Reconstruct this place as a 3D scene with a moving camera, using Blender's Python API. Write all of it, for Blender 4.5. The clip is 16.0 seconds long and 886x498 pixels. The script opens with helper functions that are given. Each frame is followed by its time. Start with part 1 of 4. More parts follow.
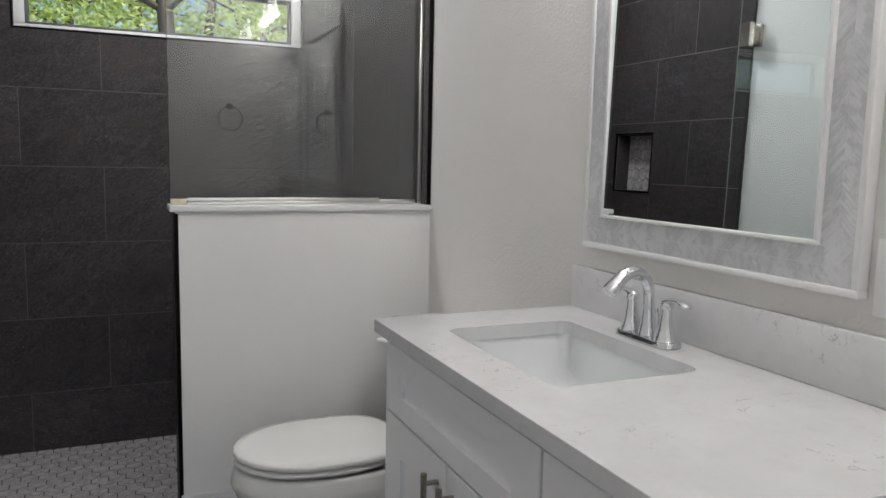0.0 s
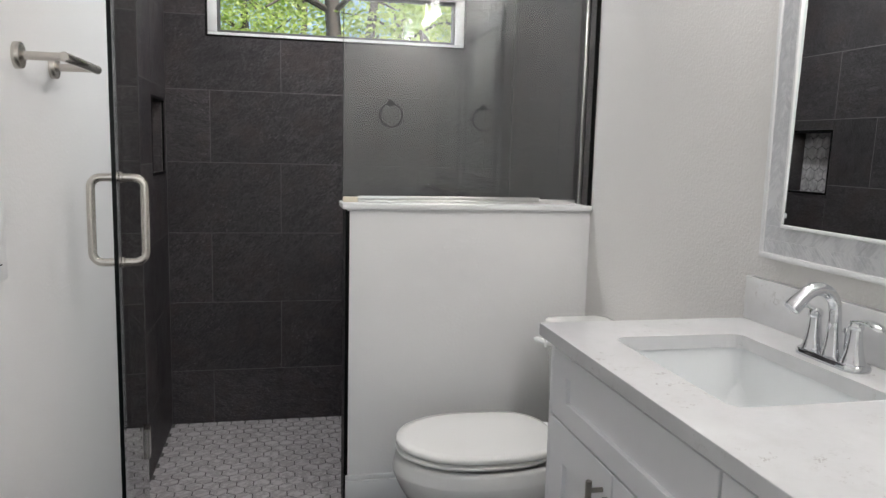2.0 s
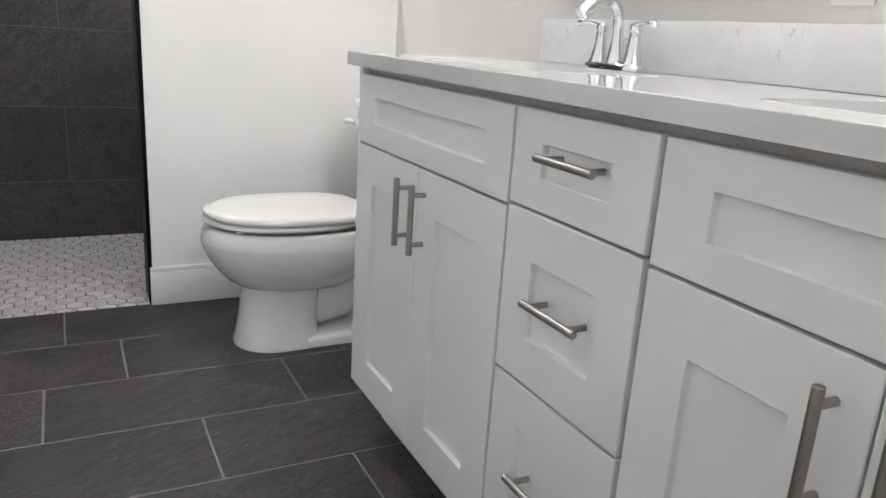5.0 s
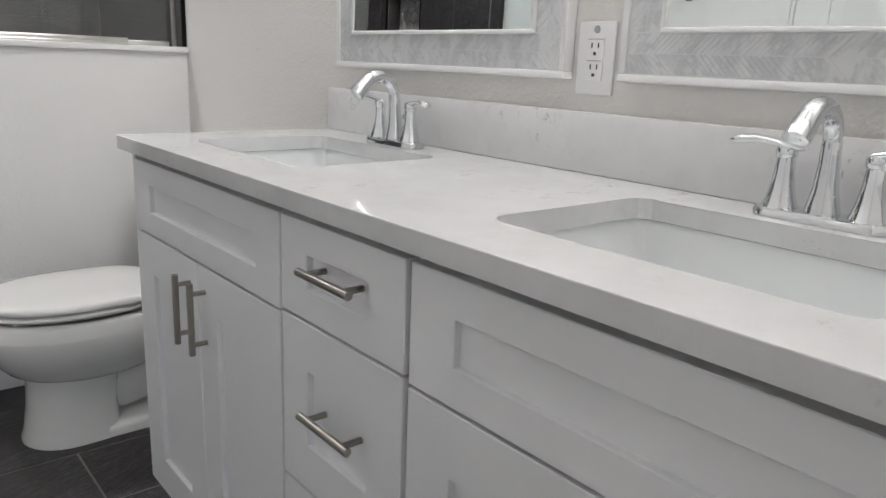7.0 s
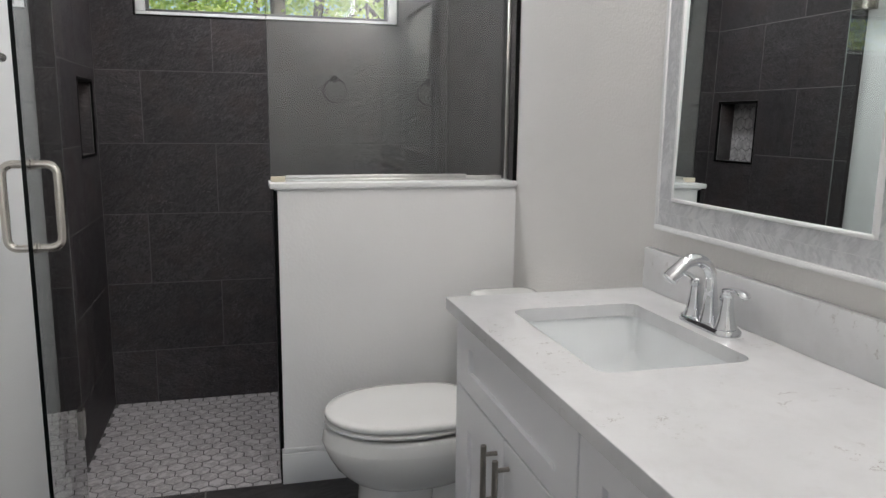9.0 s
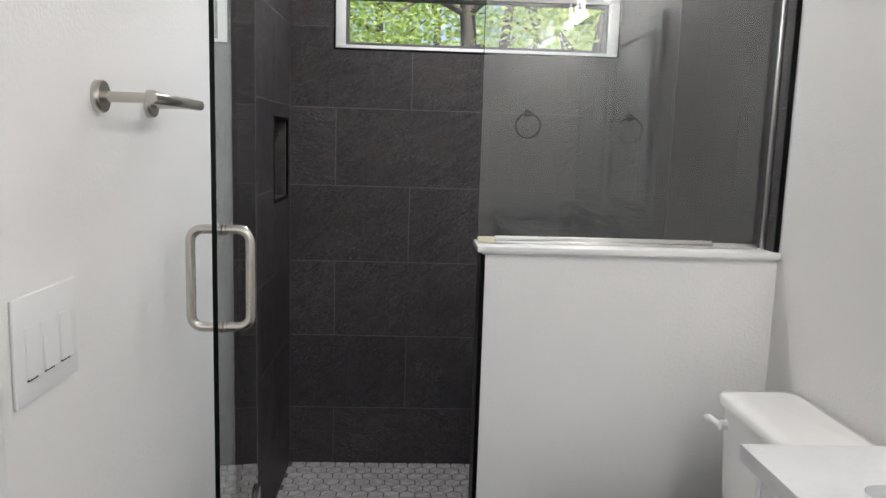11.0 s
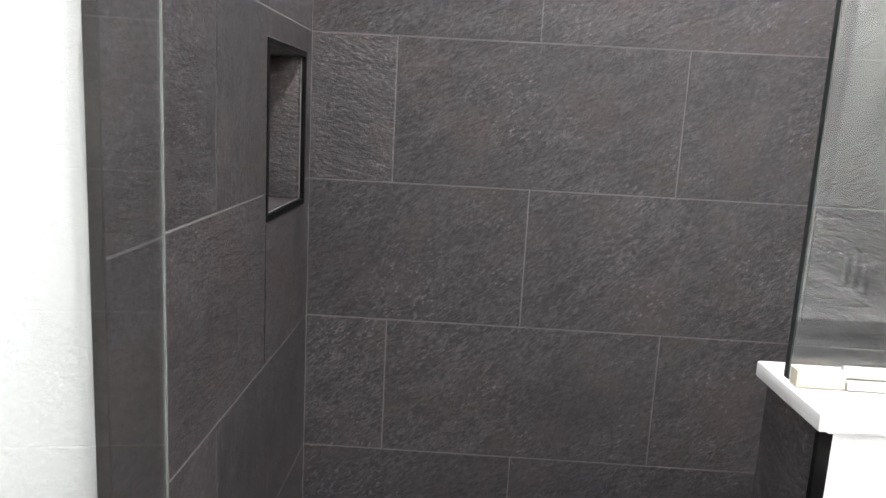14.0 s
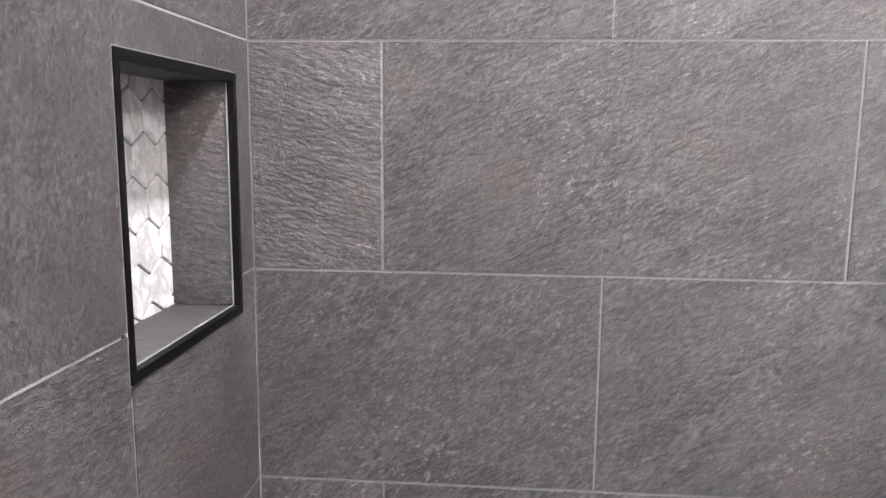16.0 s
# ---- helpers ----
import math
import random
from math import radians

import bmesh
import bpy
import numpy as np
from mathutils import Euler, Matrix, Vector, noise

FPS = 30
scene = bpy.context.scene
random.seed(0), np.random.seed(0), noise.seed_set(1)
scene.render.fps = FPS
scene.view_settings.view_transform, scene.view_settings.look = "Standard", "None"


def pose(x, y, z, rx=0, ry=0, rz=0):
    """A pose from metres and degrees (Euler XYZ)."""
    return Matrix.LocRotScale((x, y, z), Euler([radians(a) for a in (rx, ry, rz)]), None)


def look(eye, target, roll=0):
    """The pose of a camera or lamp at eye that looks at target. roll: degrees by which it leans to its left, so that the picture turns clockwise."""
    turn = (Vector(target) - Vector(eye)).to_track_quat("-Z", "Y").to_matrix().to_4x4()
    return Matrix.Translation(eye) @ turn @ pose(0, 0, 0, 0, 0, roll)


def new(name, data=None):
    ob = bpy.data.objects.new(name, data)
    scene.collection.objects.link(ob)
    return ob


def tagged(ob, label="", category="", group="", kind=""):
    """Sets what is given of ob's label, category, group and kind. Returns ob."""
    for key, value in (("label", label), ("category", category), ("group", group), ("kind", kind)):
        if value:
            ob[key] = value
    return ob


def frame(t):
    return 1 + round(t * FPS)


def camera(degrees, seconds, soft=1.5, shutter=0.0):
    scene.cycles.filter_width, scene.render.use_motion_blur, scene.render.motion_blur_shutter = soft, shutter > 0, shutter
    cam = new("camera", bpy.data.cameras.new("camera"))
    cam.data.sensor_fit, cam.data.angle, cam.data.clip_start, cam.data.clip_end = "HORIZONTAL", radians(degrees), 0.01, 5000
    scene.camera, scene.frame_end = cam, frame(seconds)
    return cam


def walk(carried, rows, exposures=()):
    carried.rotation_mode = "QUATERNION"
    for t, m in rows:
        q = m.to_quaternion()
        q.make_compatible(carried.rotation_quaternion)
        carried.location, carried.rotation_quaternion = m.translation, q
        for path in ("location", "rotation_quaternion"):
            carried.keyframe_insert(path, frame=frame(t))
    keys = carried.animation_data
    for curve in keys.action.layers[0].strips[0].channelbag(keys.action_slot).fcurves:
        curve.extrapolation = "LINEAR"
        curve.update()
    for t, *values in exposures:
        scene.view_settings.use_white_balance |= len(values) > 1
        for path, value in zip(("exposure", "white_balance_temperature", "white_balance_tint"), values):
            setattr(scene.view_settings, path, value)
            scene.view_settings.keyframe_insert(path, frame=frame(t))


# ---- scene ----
cam = camera(61.7, 16.0)
PATH = [
    (0, (0.108, -0.045, 1.214), (0.899, 1.776, 0.98), 1.2),
    (0.5, (0.089, -0.042, 1.246), (0.747, 1.835, 1.04), 1.2),
    (1, (0.077, -0.039, 1.285), (0.62, 1.877, 1.109), 1.3),
    (1.5, (0.067, -0.042, 1.294), (0.525, 1.896, 1.114), 1.5),
    (2, (0.052, -0.054, 1.245), (0.474, 1.883, 0.978), 1.5),
    (2.5, (0.046, -0.067, 1.175), (0.485, 1.851, 0.817), 1.6),
    (3, (0.027, -0.085, 1.114), (0.528, 1.804, 0.691), 2.0),
    (3.5, (0.004, -0.103, 1.056), (0.54, 1.765, 0.587), 2.1),
    (4, (-0.006, -0.12, 1.009), (0.57, 1.727, 0.504), 2.4),
    (4.5, (0.02, -0.124, 0.955), (0.733, 1.666, 0.419), 3.2),
    (5, (0.04, -0.132, 0.925), (0.928, 1.573, 0.372), 3.7),
    (5.2, (0.049, -0.136, 0.916), (1.008, 1.528, 0.356), 3.7),
    (7.3, (0.155, -0.148, 1.083), (1.405, 1.335, 0.597), 2.2),
    (7.5, (0.163, -0.149, 1.107), (1.358, 1.384, 0.638), 2.1),
    (8, (0.172, -0.146, 1.167), (1.179, 1.529, 0.742), 1.6),
    (8.5, (0.178, -0.139, 1.233), (0.945, 1.668, 0.85), 1.0),
    (9, (0.166, -0.139, 1.27), (0.674, 1.765, 0.93), 0.6),
    (9.5, (0.126, -0.082, 1.293), (0.456, 1.867, 0.987), 0.7),
    (10, (0.088, 0.035, 1.318), (0.32, 2.001, 1.034), 0.9),
    (10.2, (0.086, 0.082, 1.328), (0.265, 2.054, 1.046), 0.9),
    (12.3, (-0.017, 0.855, 1.35), (0.012, 2.831, 1.039), 2.2),
    (12.5, (-0.022, 0.955, 1.346), (-0.013, 2.93, 1.028), 2.3),
    (13, (-0.033, 1.219, 1.328), (-0.051, 3.193, 1.009), 2.8),
    (13.5, (-0.065, 1.472, 1.311), (-0.097, 3.442, 0.964), 3.2),
    (14, (-0.095, 1.701, 1.312), (-0.143, 3.669, 0.955), 3.1),
    (14.5, (-0.107, 1.899, 1.326), (-0.301, 3.859, 0.976), 2.7),
    (15, (-0.065, 2.091, 1.35), (-0.398, 4.035, 1.022), 2.1),
    (15.5, (-0.045, 2.229, 1.354), (-0.381, 4.176, 1.05), 1.6),
    (16, (-0.087, 2.307, 1.348), (-0.25, 4.277, 1.042), 0.5),
]
EXPOSURES = [(0, -0.18), (1.0, -0.06), (2.0, 0.15), (2.5, 0.14), (3.5, 0.38), (4.0, 0.52), (5.0, 0.76), (7.5, 0.08), (8.5, 0.0), (9.0, 0.0), (10.0, 0.12), (12.5, 0.42), (13.0, 0.76), (13.5, 1.12), (14.0, 1.68), (14.5, 2.42), (15.0, 2.82), (16.0, 2.74)]
walk(cam, [(t, look(eye, target, roll)) for t, eye, target, roll in PATH], EXPOSURES)

# ---------------------------------------------------------------- light
BULB_WATTS, BULB_COLOUR = 3.6, (1.0, 0.98, 0.965)
SHOWER_WATTS = 9.4                      # recessed light over the shower
world = bpy.data.worlds.new("sky")
scene.world = world
world.use_nodes = True
sky = world.node_tree.nodes.new("ShaderNodeTexSky")
sky.sky_type, sky.sun_disc = "NISHITA", False
sky.sun_elevation, sky.sun_rotation = radians(55), radians(150)
world.node_tree.links.new(sky.outputs[0], world.node_tree.nodes["Background"].inputs["Color"])
world.node_tree.nodes["Background"].inputs["Strength"].default_value = 0.15
sun = bpy.data.lights.new("sun", "SUN")
sun.energy, sun.angle, sun.color = 5.0, radians(0.5), (1.0, 0.95, 0.88)
sun_ob = new("sun", sun)
sun_ob.matrix_world = look((0, 0, 0), (-math.sin(radians(150)) * math.cos(radians(55)), -math.cos(radians(150)) * math.cos(radians(55)), -math.sin(radians(55))))
# unseen fill lamp added in the passage behind the doorway to brighten the room
fill_lamp = bpy.data.lights.new("passage_fill", "AREA")
fill_lamp.shape, fill_lamp.size, fill_lamp.size_y, fill_lamp.energy, fill_lamp.color = "RECTANGLE", 1.6, 1.5, 9.0, (0.97, 0.98, 1.0)
fill_lamp_ob = new("passage_fill", fill_lamp)
fill_lamp_ob.matrix_world = look((-0.1, -1.98, 1.35), (-0.1, 0.0, 1.35))

# ---------------------------------------------------------------- helpers
ORIGIN = {}


def thing(name, at=(0, 0, 0), label="", category="", group="", kind=""):
    ob = new(name)
    ob.empty_display_size = 0.05
    ob.location = at
    ORIGIN[ob.name] = Vector(at)
    return tagged(ob, label, category, group, kind)


def mesh_of(name, bm, material, smooth=40.0):
    me = bpy.data.meshes.new(name)
    bmesh.ops.recalc_face_normals(bm, faces=bm.faces)
    bm.to_mesh(me)
    bm.free()
    me.materials.append(material)
    if smooth:
        me.shade_smooth()
        me.set_sharp_from_angle(angle=radians(smooth))
    return me


def part(name, bm, material, parent, label="", smooth=40.0):
    """One mesh object under a thing or under a part; bm is in world metres."""
    origin = ORIGIN[parent.name]
    bmesh.ops.translate(bm, vec=-origin, verts=bm.verts)
    ob = new(name, mesh_of(name, bm, material, smooth))
    ob.parent = parent
    ORIGIN[ob.name] = origin
    return tagged(ob, label)


def solid(name, bm, material, label="", category="", kind="", smooth=40.0):
    """A top-level thing or piece of the setting made of one mesh."""
    ob = new(name, mesh_of(name, bm, material, smooth))
    ORIGIN[ob.name] = Vector((0, 0, 0))
    return tagged(ob, label, category, kind=kind)


def box(bm, x0, x1, y0, y1, z0, z1, bevel=0.0, segments=2):
    made = bmesh.ops.create_cube(bm, size=1)["verts"]
    for v in made:
        v.co = Vector(((x0 + x1) / 2 + v.co.x * (x1 - x0), (y0 + y1) / 2 + v.co.y * (y1 - y0), (z0 + z1) / 2 + v.co.z * (z1 - z0)))
    if bevel:
        edges = list({e for v in made for e in v.link_edges})
        bmesh.ops.bevel(bm, geom=edges, offset=bevel, segments=segments, affect="EDGES", profile=0.5)
    return bm


def boxed(*args, **kw):
    return box(bmesh.new(), *args, **kw)


def loft(bm, rings, cap=True):
    """Skins rings of equal counts of points."""
    rows = [[bm.verts.new(p) for p in ring] for ring in rings]
    for a, b in zip(rows, rows[1:]):
        n = len(a)
        for i in range(n):
            bm.faces.new((a[i], a[(i + 1) % n], b[(i + 1) % n], b[i]))
    if cap:
        bm.faces.new(rows[0][::-1])
        bm.faces.new(rows[-1])
    return bm


def tube(bm, points, radii, seg=14, flat=1.0):
    """A round bar along points; radii is one number or one for each point; flat squeezes it across its second axis."""
    pts = [Vector(p) for p in points]
    if not isinstance(radii, (list, tuple)):
        radii = [radii] * len(pts)
    rings, side = [], None
    for i, p in enumerate(pts):
        way = (pts[min(i + 1, len(pts) - 1)] - pts[max(i - 1, 0)]).normalized()
        if side is None:
            side = way.cross(Vector((0, 0, 1)) if abs(way.z) < 0.9 else Vector((0, 1, 0))).normalized()
        side = (side - way * side.dot(way)).normalized()
        up = way.cross(side)
        rings.append([p + side * math.cos(a) * radii[i] + up * math.sin(a) * radii[i] * flat for a in [2 * math.pi * k / seg for k in range(seg)]])
    return loft(bm, rings)


def lathe(bm, centre, profile, seg=24, axis="z"):
    c = Vector(centre)
    rings = []
    for r, h in profile:
        ring = []
        for k in range(seg):
            a = 2 * math.pi * k / seg
            u, w = r * math.cos(a), r * math.sin(a)
            ring.append(c + {"z": Vector((u, w, h)), "x": Vector((h, u, w)), "y": Vector((w, h, u))}[axis])
        rings.append(ring)
    return loft(bm, rings)


def arc(centre, radius, a0, a1, n, plane="xz"):
    """Points of an arc in degrees."""
    out = []
    for i in range(n + 1):
        a = radians(a0 + (a1 - a0) * i / n)
        u, w = radius * math.cos(a), radius * math.sin(a)
        out.append(Vector(centre) + {"xz": Vector((u, 0, w)), "xy": Vector((u, w, 0)), "yz": Vector((0, u, w))}[plane])
    return out


def rounded(x0, x1, y0, y1, z, r, n=5):
    """A rectangle with round corners, as a ring of points."""
    ring = []
    for cx, cy, a in ((x1 - r, y1 - r, 0), (x0 + r, y1 - r, 90), (x0 + r, y0 + r, 180), (x1 - r, y0 + r, 270)):
        ring += arc((cx, cy, z), r, a, a + 90, n, "xy")
    return ring


# ---------------------------------------------------------------- materials
def material(name):
    m = bpy.data.materials.new(name)
    m.use_nodes = True
    nt = m.node_tree
    return m, nt, nt.nodes["Principled BSDF"]


def node(nt, kind, **values):
    n = nt.nodes.new(kind)
    for key, value in values.items():
        n.inputs[key].default_value = value
    return n


def coords(nt, by_object=True):
    """Object coordinates, shifted for each object by its random number."""
    tc = nt.nodes.new("ShaderNodeTexCoord")
    if not by_object:
        return tc.outputs["Object"]
    info = nt.nodes.new("ShaderNodeObjectInfo")
    mul = nt.nodes.new("ShaderNodeVectorMath")
    mul.operation = "MULTIPLY_ADD"
    nt.links.new(info.outputs["Random"], mul.inputs[0])
    mul.inputs[1].default_value = (31.0, 17.0, 23.0)
    nt.links.new(tc.outputs["Object"], mul.inputs[2])
    return mul.outputs[0]


def noise_tex(nt, vec, scale, detail=4.0, rough=0.55, stretch=None, turn=(0, 0, 0)):
    n = node(nt, "ShaderNodeTexNoise", Scale=scale, Detail=detail, Roughness=rough)
    if stretch:
        mp = nt.nodes.new("ShaderNodeMapping")
        mp.vector_type = "TEXTURE"
        mp.inputs["Rotation"].default_value = [radians(a) for a in turn]
        mp.inputs["Scale"].default_value = stretch
        nt.links.new(vec, mp.inputs["Vector"])
        vec = mp.outputs[0]
    nt.links.new(vec, n.inputs["Vector"])
    return n.outputs["Fac"]


def ramp(nt, fac, stops):
    r = nt.nodes.new("ShaderNodeValToRGB")
    el = r.color_ramp.elements
    while len(el) < len(stops):
        el.new(0.5)
    for e, (pos, col) in zip(el, stops):
        e.position = pos
        e.color = (*col, 1) if len(col) == 3 else col
    nt.links.new(fac, r.inputs["Fac"])
    return r.outputs["Color"]


def mix(nt, fac, a, b, mode="MIX"):
    m = nt.nodes.new("ShaderNodeMix")
    m.data_type, m.blend_type = "RGBA", mode
    for sock, v in ((m.inputs[0], fac), (m.inputs[6], a), (m.inputs[7], b)):
        if isinstance(v, (int, float)):
            sock.default_value = v
        elif isinstance(v, tuple):
            sock.default_value = (*v, 1)
        else:
            nt.links.new(v, sock)
    return m.outputs[2]


def bump(nt, bsdf, height, strength, distance, before=None):
    b = nt.nodes.new("ShaderNodeBump")
    b.inputs["Strength"].default_value = strength
    b.inputs["Distance"].default_value = distance
    nt.links.new(height, b.inputs["Height"])
    if before:
        nt.links.new(before, b.inputs["Normal"])
    nt.links.new(b.outputs[0], bsdf.inputs["Normal"])
    return b.outputs[0]


def paint(name, colour, rough=0.55, peel=0.0, scale=120.0, vary=0.04):
    m, nt, b = material(name)
    v = coords(nt, False)
    big = noise_tex(nt, v, 2.5, 3)
    dark = tuple(c * (1 - vary) for c in colour)
    nt.links.new(ramp(nt, big, [(0.3, dark), (0.7, colour)]), b.inputs["Base Color"])
    b.inputs["Roughness"].default_value = rough
    if peel:
        h = ramp(nt, noise_tex(nt, v, scale, 2, 0.5), [(0.42, (0, 0, 0)), (0.62, (1, 1, 1))])
        first = bump(nt, b, h, peel, 0.002)
        bump(nt, b, noise_tex(nt, v, 18, 3), 0.06, 0.004, first)
    return m


def slate(name, dark, light, turn, rough=0.55, relief=0.55, chipped=0.35):
    """Cleft slate-look porcelain: fine drawn-out grain, soft clouds, sparse pale chips and low relief."""
    m, nt, b = material(name)
    v = coords(nt)
    info = nt.nodes.new("ShaderNodeObjectInfo")
    pick = nt.nodes.new("ShaderNodeMath")
    pick.operation = "GREATER_THAN"
    pick.inputs[1].default_value = 0.6
    nt.links.new(info.outputs["Random"], pick.inputs[0])

    def grain_at(scale, detail, rough_, long):
        slant = noise_tex(nt, v, scale, detail, rough_, (long, 1.0, 1.0), turn)
        level = noise_tex(nt, v, scale, detail, rough_, (long * 0.42, long * 0.42, 1.0), (0, 14, 0))
        return mix(nt, pick.outputs[0], slant, level)

    def grey(k):
        return (k, k, k)

    streak = grain_at(210, 8, 0.70, 6.5)
    ledge = grain_at(34, 9, 0.66, 6.5)
    chip = grain_at(150, 6, 0.78, 2.6)
    cloud = noise_tex(nt, v, 4.5, 5, 0.6)
    grain = noise_tex(nt, v, 700, 3, 0.65)
    mid = tuple((d + l) / 2 for d, l in zip(dark, light))
    base = ramp(nt, streak, [(0.38, tuple(d * 0.66 for d in dark)), (0.5, mid), (0.62, tuple(l * 1.4 for l in light))])
    base = mix(nt, ramp(nt, ledge, [(0.36, grey(0.55)), (0.52, grey(0.0))]), base, tuple(d * 0.8 for d in dark))
    base = mix(nt, ramp(nt, ledge, [(0.52, grey(0.0)), (0.68, grey(0.5))]), base, tuple(l * 1.2 for l in light))
    base = mix(nt, ramp(nt, cloud, [(0.34, grey(0.55)), (0.58, grey(0.0))]), base, dark)
    brown = (mid[0] * 1.22, mid[1] * 1.0, mid[2] * 0.9)
    base = mix(nt, ramp(nt, noise_tex(nt, v, 7, 4, 0.6), [(0.48, grey(0.0)), (0.66, grey(0.55))]), base, brown)
    # worn chips, sharp-edged and scattered in drifts
    drift = ramp(nt, noise_tex(nt, v, 6, 4, 0.6), [(0.47, grey(0.06)), (0.62, grey(1.0))])
    chips = mix(nt, 1.0, ramp(nt, chip, [(0.575, grey(0.0)), (0.60, grey(chipped * 1.5))]), drift, "MULTIPLY")
    base = mix(nt, chips, base, tuple(min(1.0, l * 2.6) for l in light))
    base = mix(nt, ramp(nt, grain, [(0.38, grey(0.5)), (0.52, grey(0.0))]), base, tuple(d * 0.7 for d in dark))
    base = mix(nt, ramp(nt, grain, [(0.56, grey(0.0)), (0.66, grey(0.4))]), base, tuple(l * 1.7 for l in light))
    tone = ramp(nt, info.outputs["Random"], [(0.0, (0.86, 0.86, 0.87)), (1.0, (1.12, 1.1, 1.1))])
    base = mix(nt, 1.0, base, tone, "MULTIPLY")
    nt.links.new(base, b.inputs["Base Color"])
    b.inputs["Specular IOR Level"].default_value = 0.32
    rr = ramp(nt, cloud, [(0.3, (rough - 0.08,) * 3), (0.7, (rough + 0.1,) * 3)])
    nt.links.new(rr, b.inputs["Roughness"])
    one = bump(nt, b, ledge, relief, 0.0075)
    two = bump(nt, b, streak, relief, 0.0032, one)
    bump(nt, b, grain, 0.35, 0.0006, two)
    return m


def marble(name, white, grey, scale=6.0, rough=0.3, by_island=False, amount=0.75):
    m, nt, b = material(name)
    v = coords(nt)
    if by_island:
        geo = nt.nodes.new("ShaderNodeNewGeometry")
        mul = nt.nodes.new("ShaderNodeVectorMath")
        mul.operation = "MULTIPLY_ADD"
        nt.links.new(geo.outputs["Random Per Island"], mul.inputs[0])
        mul.inputs[1].default_value = (0.03, 0.02, 0.04)
        nt.links.new(v, mul.inputs[2])
        v = mul.outputs[0]
    vein = noise_tex(nt, v, scale, 7, 0.62, (2.2, 1.0, 1.3), (20, 35, 40))
    cloud = noise_tex(nt, v, scale * 0.7, 3)
    col = mix(nt, ramp(nt, vein, [(0.40, (0, 0, 0)), (0.5, (amount,) * 3), (0.58, (0, 0, 0))]), white, grey)
    col = mix(nt, ramp(nt, cloud, [(0.4, (0, 0, 0)), (0.75, (0.35, 0.35, 0.35))]), col, tuple((w + g) / 2 for w, g in zip(white, grey)))
    nt.links.new(col, b.inputs["Base Color"])
    b.inputs["Roughness"].default_value = rough
    return m


def quartz(name):
    m, nt, b = material(name)
    v = coords(nt, False)
    # short, broken veins in loose drifts, and fine specks
    warp = noise_tex(nt, v, 16, 5, 0.72, (1.7, 1.0, 1.0), (15, 25, 40))
    vein = ramp(nt, warp, [(0.482, (0, 0, 0)), (0.5, (1, 1, 1)), (0.518, (0, 0, 0))])
    broken = ramp(nt, noise_tex(nt, v, 34, 3, 0.6), [(0.52, (0, 0, 0)), (0.60, (1, 1, 1))])
    gate = ramp(nt, noise_tex(nt, v, 6.5, 3), [(0.52, (0.04, 0.04, 0.04)), (0.64, (0.85, 0.85, 0.85))])
    speck = ramp(nt, noise_tex(nt, v, 60, 4, 0.7), [(0.67, (0, 0, 0)), (0.71, (0.7, 0.7, 0.7))])
    both = mix(nt, 1.0, mix(nt, 1.0, mix(nt, 1.0, vein, broken, "MULTIPLY"), speck, "LIGHTEN"), gate, "MULTIPLY")
    base = ramp(nt, noise_tex(nt, v, 9, 3), [(0.3, (0.615, 0.617, 0.622)), (0.7, (0.675, 0.677, 0.682))])
    smoke = ramp(nt, noise_tex(nt, v, 24, 6, 0.7), [(0.5, (0, 0, 0)), (0.72, (0.22, 0.22, 0.22))])
    base = mix(nt, smoke, base, (0.50, 0.49, 0.48))
    nt.links.new(mix(nt, both, base, (0.30, 0.275, 0.25)), b.inputs["Base Color"])
    b.inputs["Roughness"].default_value = 0.04
    return m


def metal(name, colour, rough, brushed=0.0, turn=(0, 0, 0), stretch=(1, 30, 1)):
    m, nt, b = material(name)
    b.inputs["Base Color"].default_value = (*colour, 1)
    b.inputs["Metallic"].default_value = 1.0
    b.inputs["Roughness"].default_value = rough
    if brushed:
        v = coords(nt, False)
        n = noise_tex(nt, v, 300, 2, 0.5, stretch, turn)
        nt.links.new(ramp(nt, n, [(0.3, (rough - brushed,) * 3), (0.7, (rough + brushed,) * 3)]), b.inputs["Roughness"])
        bump(nt, b, n, 0.06, 0.0005)
    return m


def plain(name, colour, rough=0.4, coat=0.0, transmission=0.0, ior=1.45, metallic=0.0):
    m, nt, b = material(name)
    b.inputs["Base Color"].default_value = (*colour, 1)
    b.inputs["Roughness"].default_value = rough
    b.inputs["Coat Weight"].default_value = coat
    b.inputs["Transmission Weight"].default_value = transmission
    b.inputs["IOR"].default_value = ior
    b.inputs["Metallic"].default_value = metallic
    return m


def glowing(name, colour, strength):
    m, nt, b = material(name)
    b.inputs["Base Color"].default_value = (*colour, 1)
    b.inputs["Emission Color"].default_value = (*colour, 1)
    b.inputs["Emission Strength"].default_value = strength
    return m


WALL = paint("wall_paint", (0.74, 0.722, 0.70), 0.5, 0.26, 130, 0.03)
WALL_WHITE = paint("half_wall_paint", (0.82, 0.815, 0.81), 0.5, 0.13, 120, 0.025)
CEILING = paint("ceiling_paint", (0.86, 0.855, 0.85), 0.6, 0.3, 90)
TRIM = paint("trim_paint", (0.80, 0.80, 0.80), 0.3)
CABINET = paint("cabinet_paint", (0.80, 0.80, 0.815), 0.34, 0.0, 120, 0.015)
# taupe body colour, darkened for the shade in the gaps round the fronts
CABINET_IN = paint("carcass_paint_shaded", (0.46, 0.44, 0.43), 0.5)
SLATE_WALL = slate("slate_wall_tile", (0.034, 0.0305, 0.033), (0.080, 0.073, 0.0755), (0, -35, 20), 0.50, 0.85, 0.5)
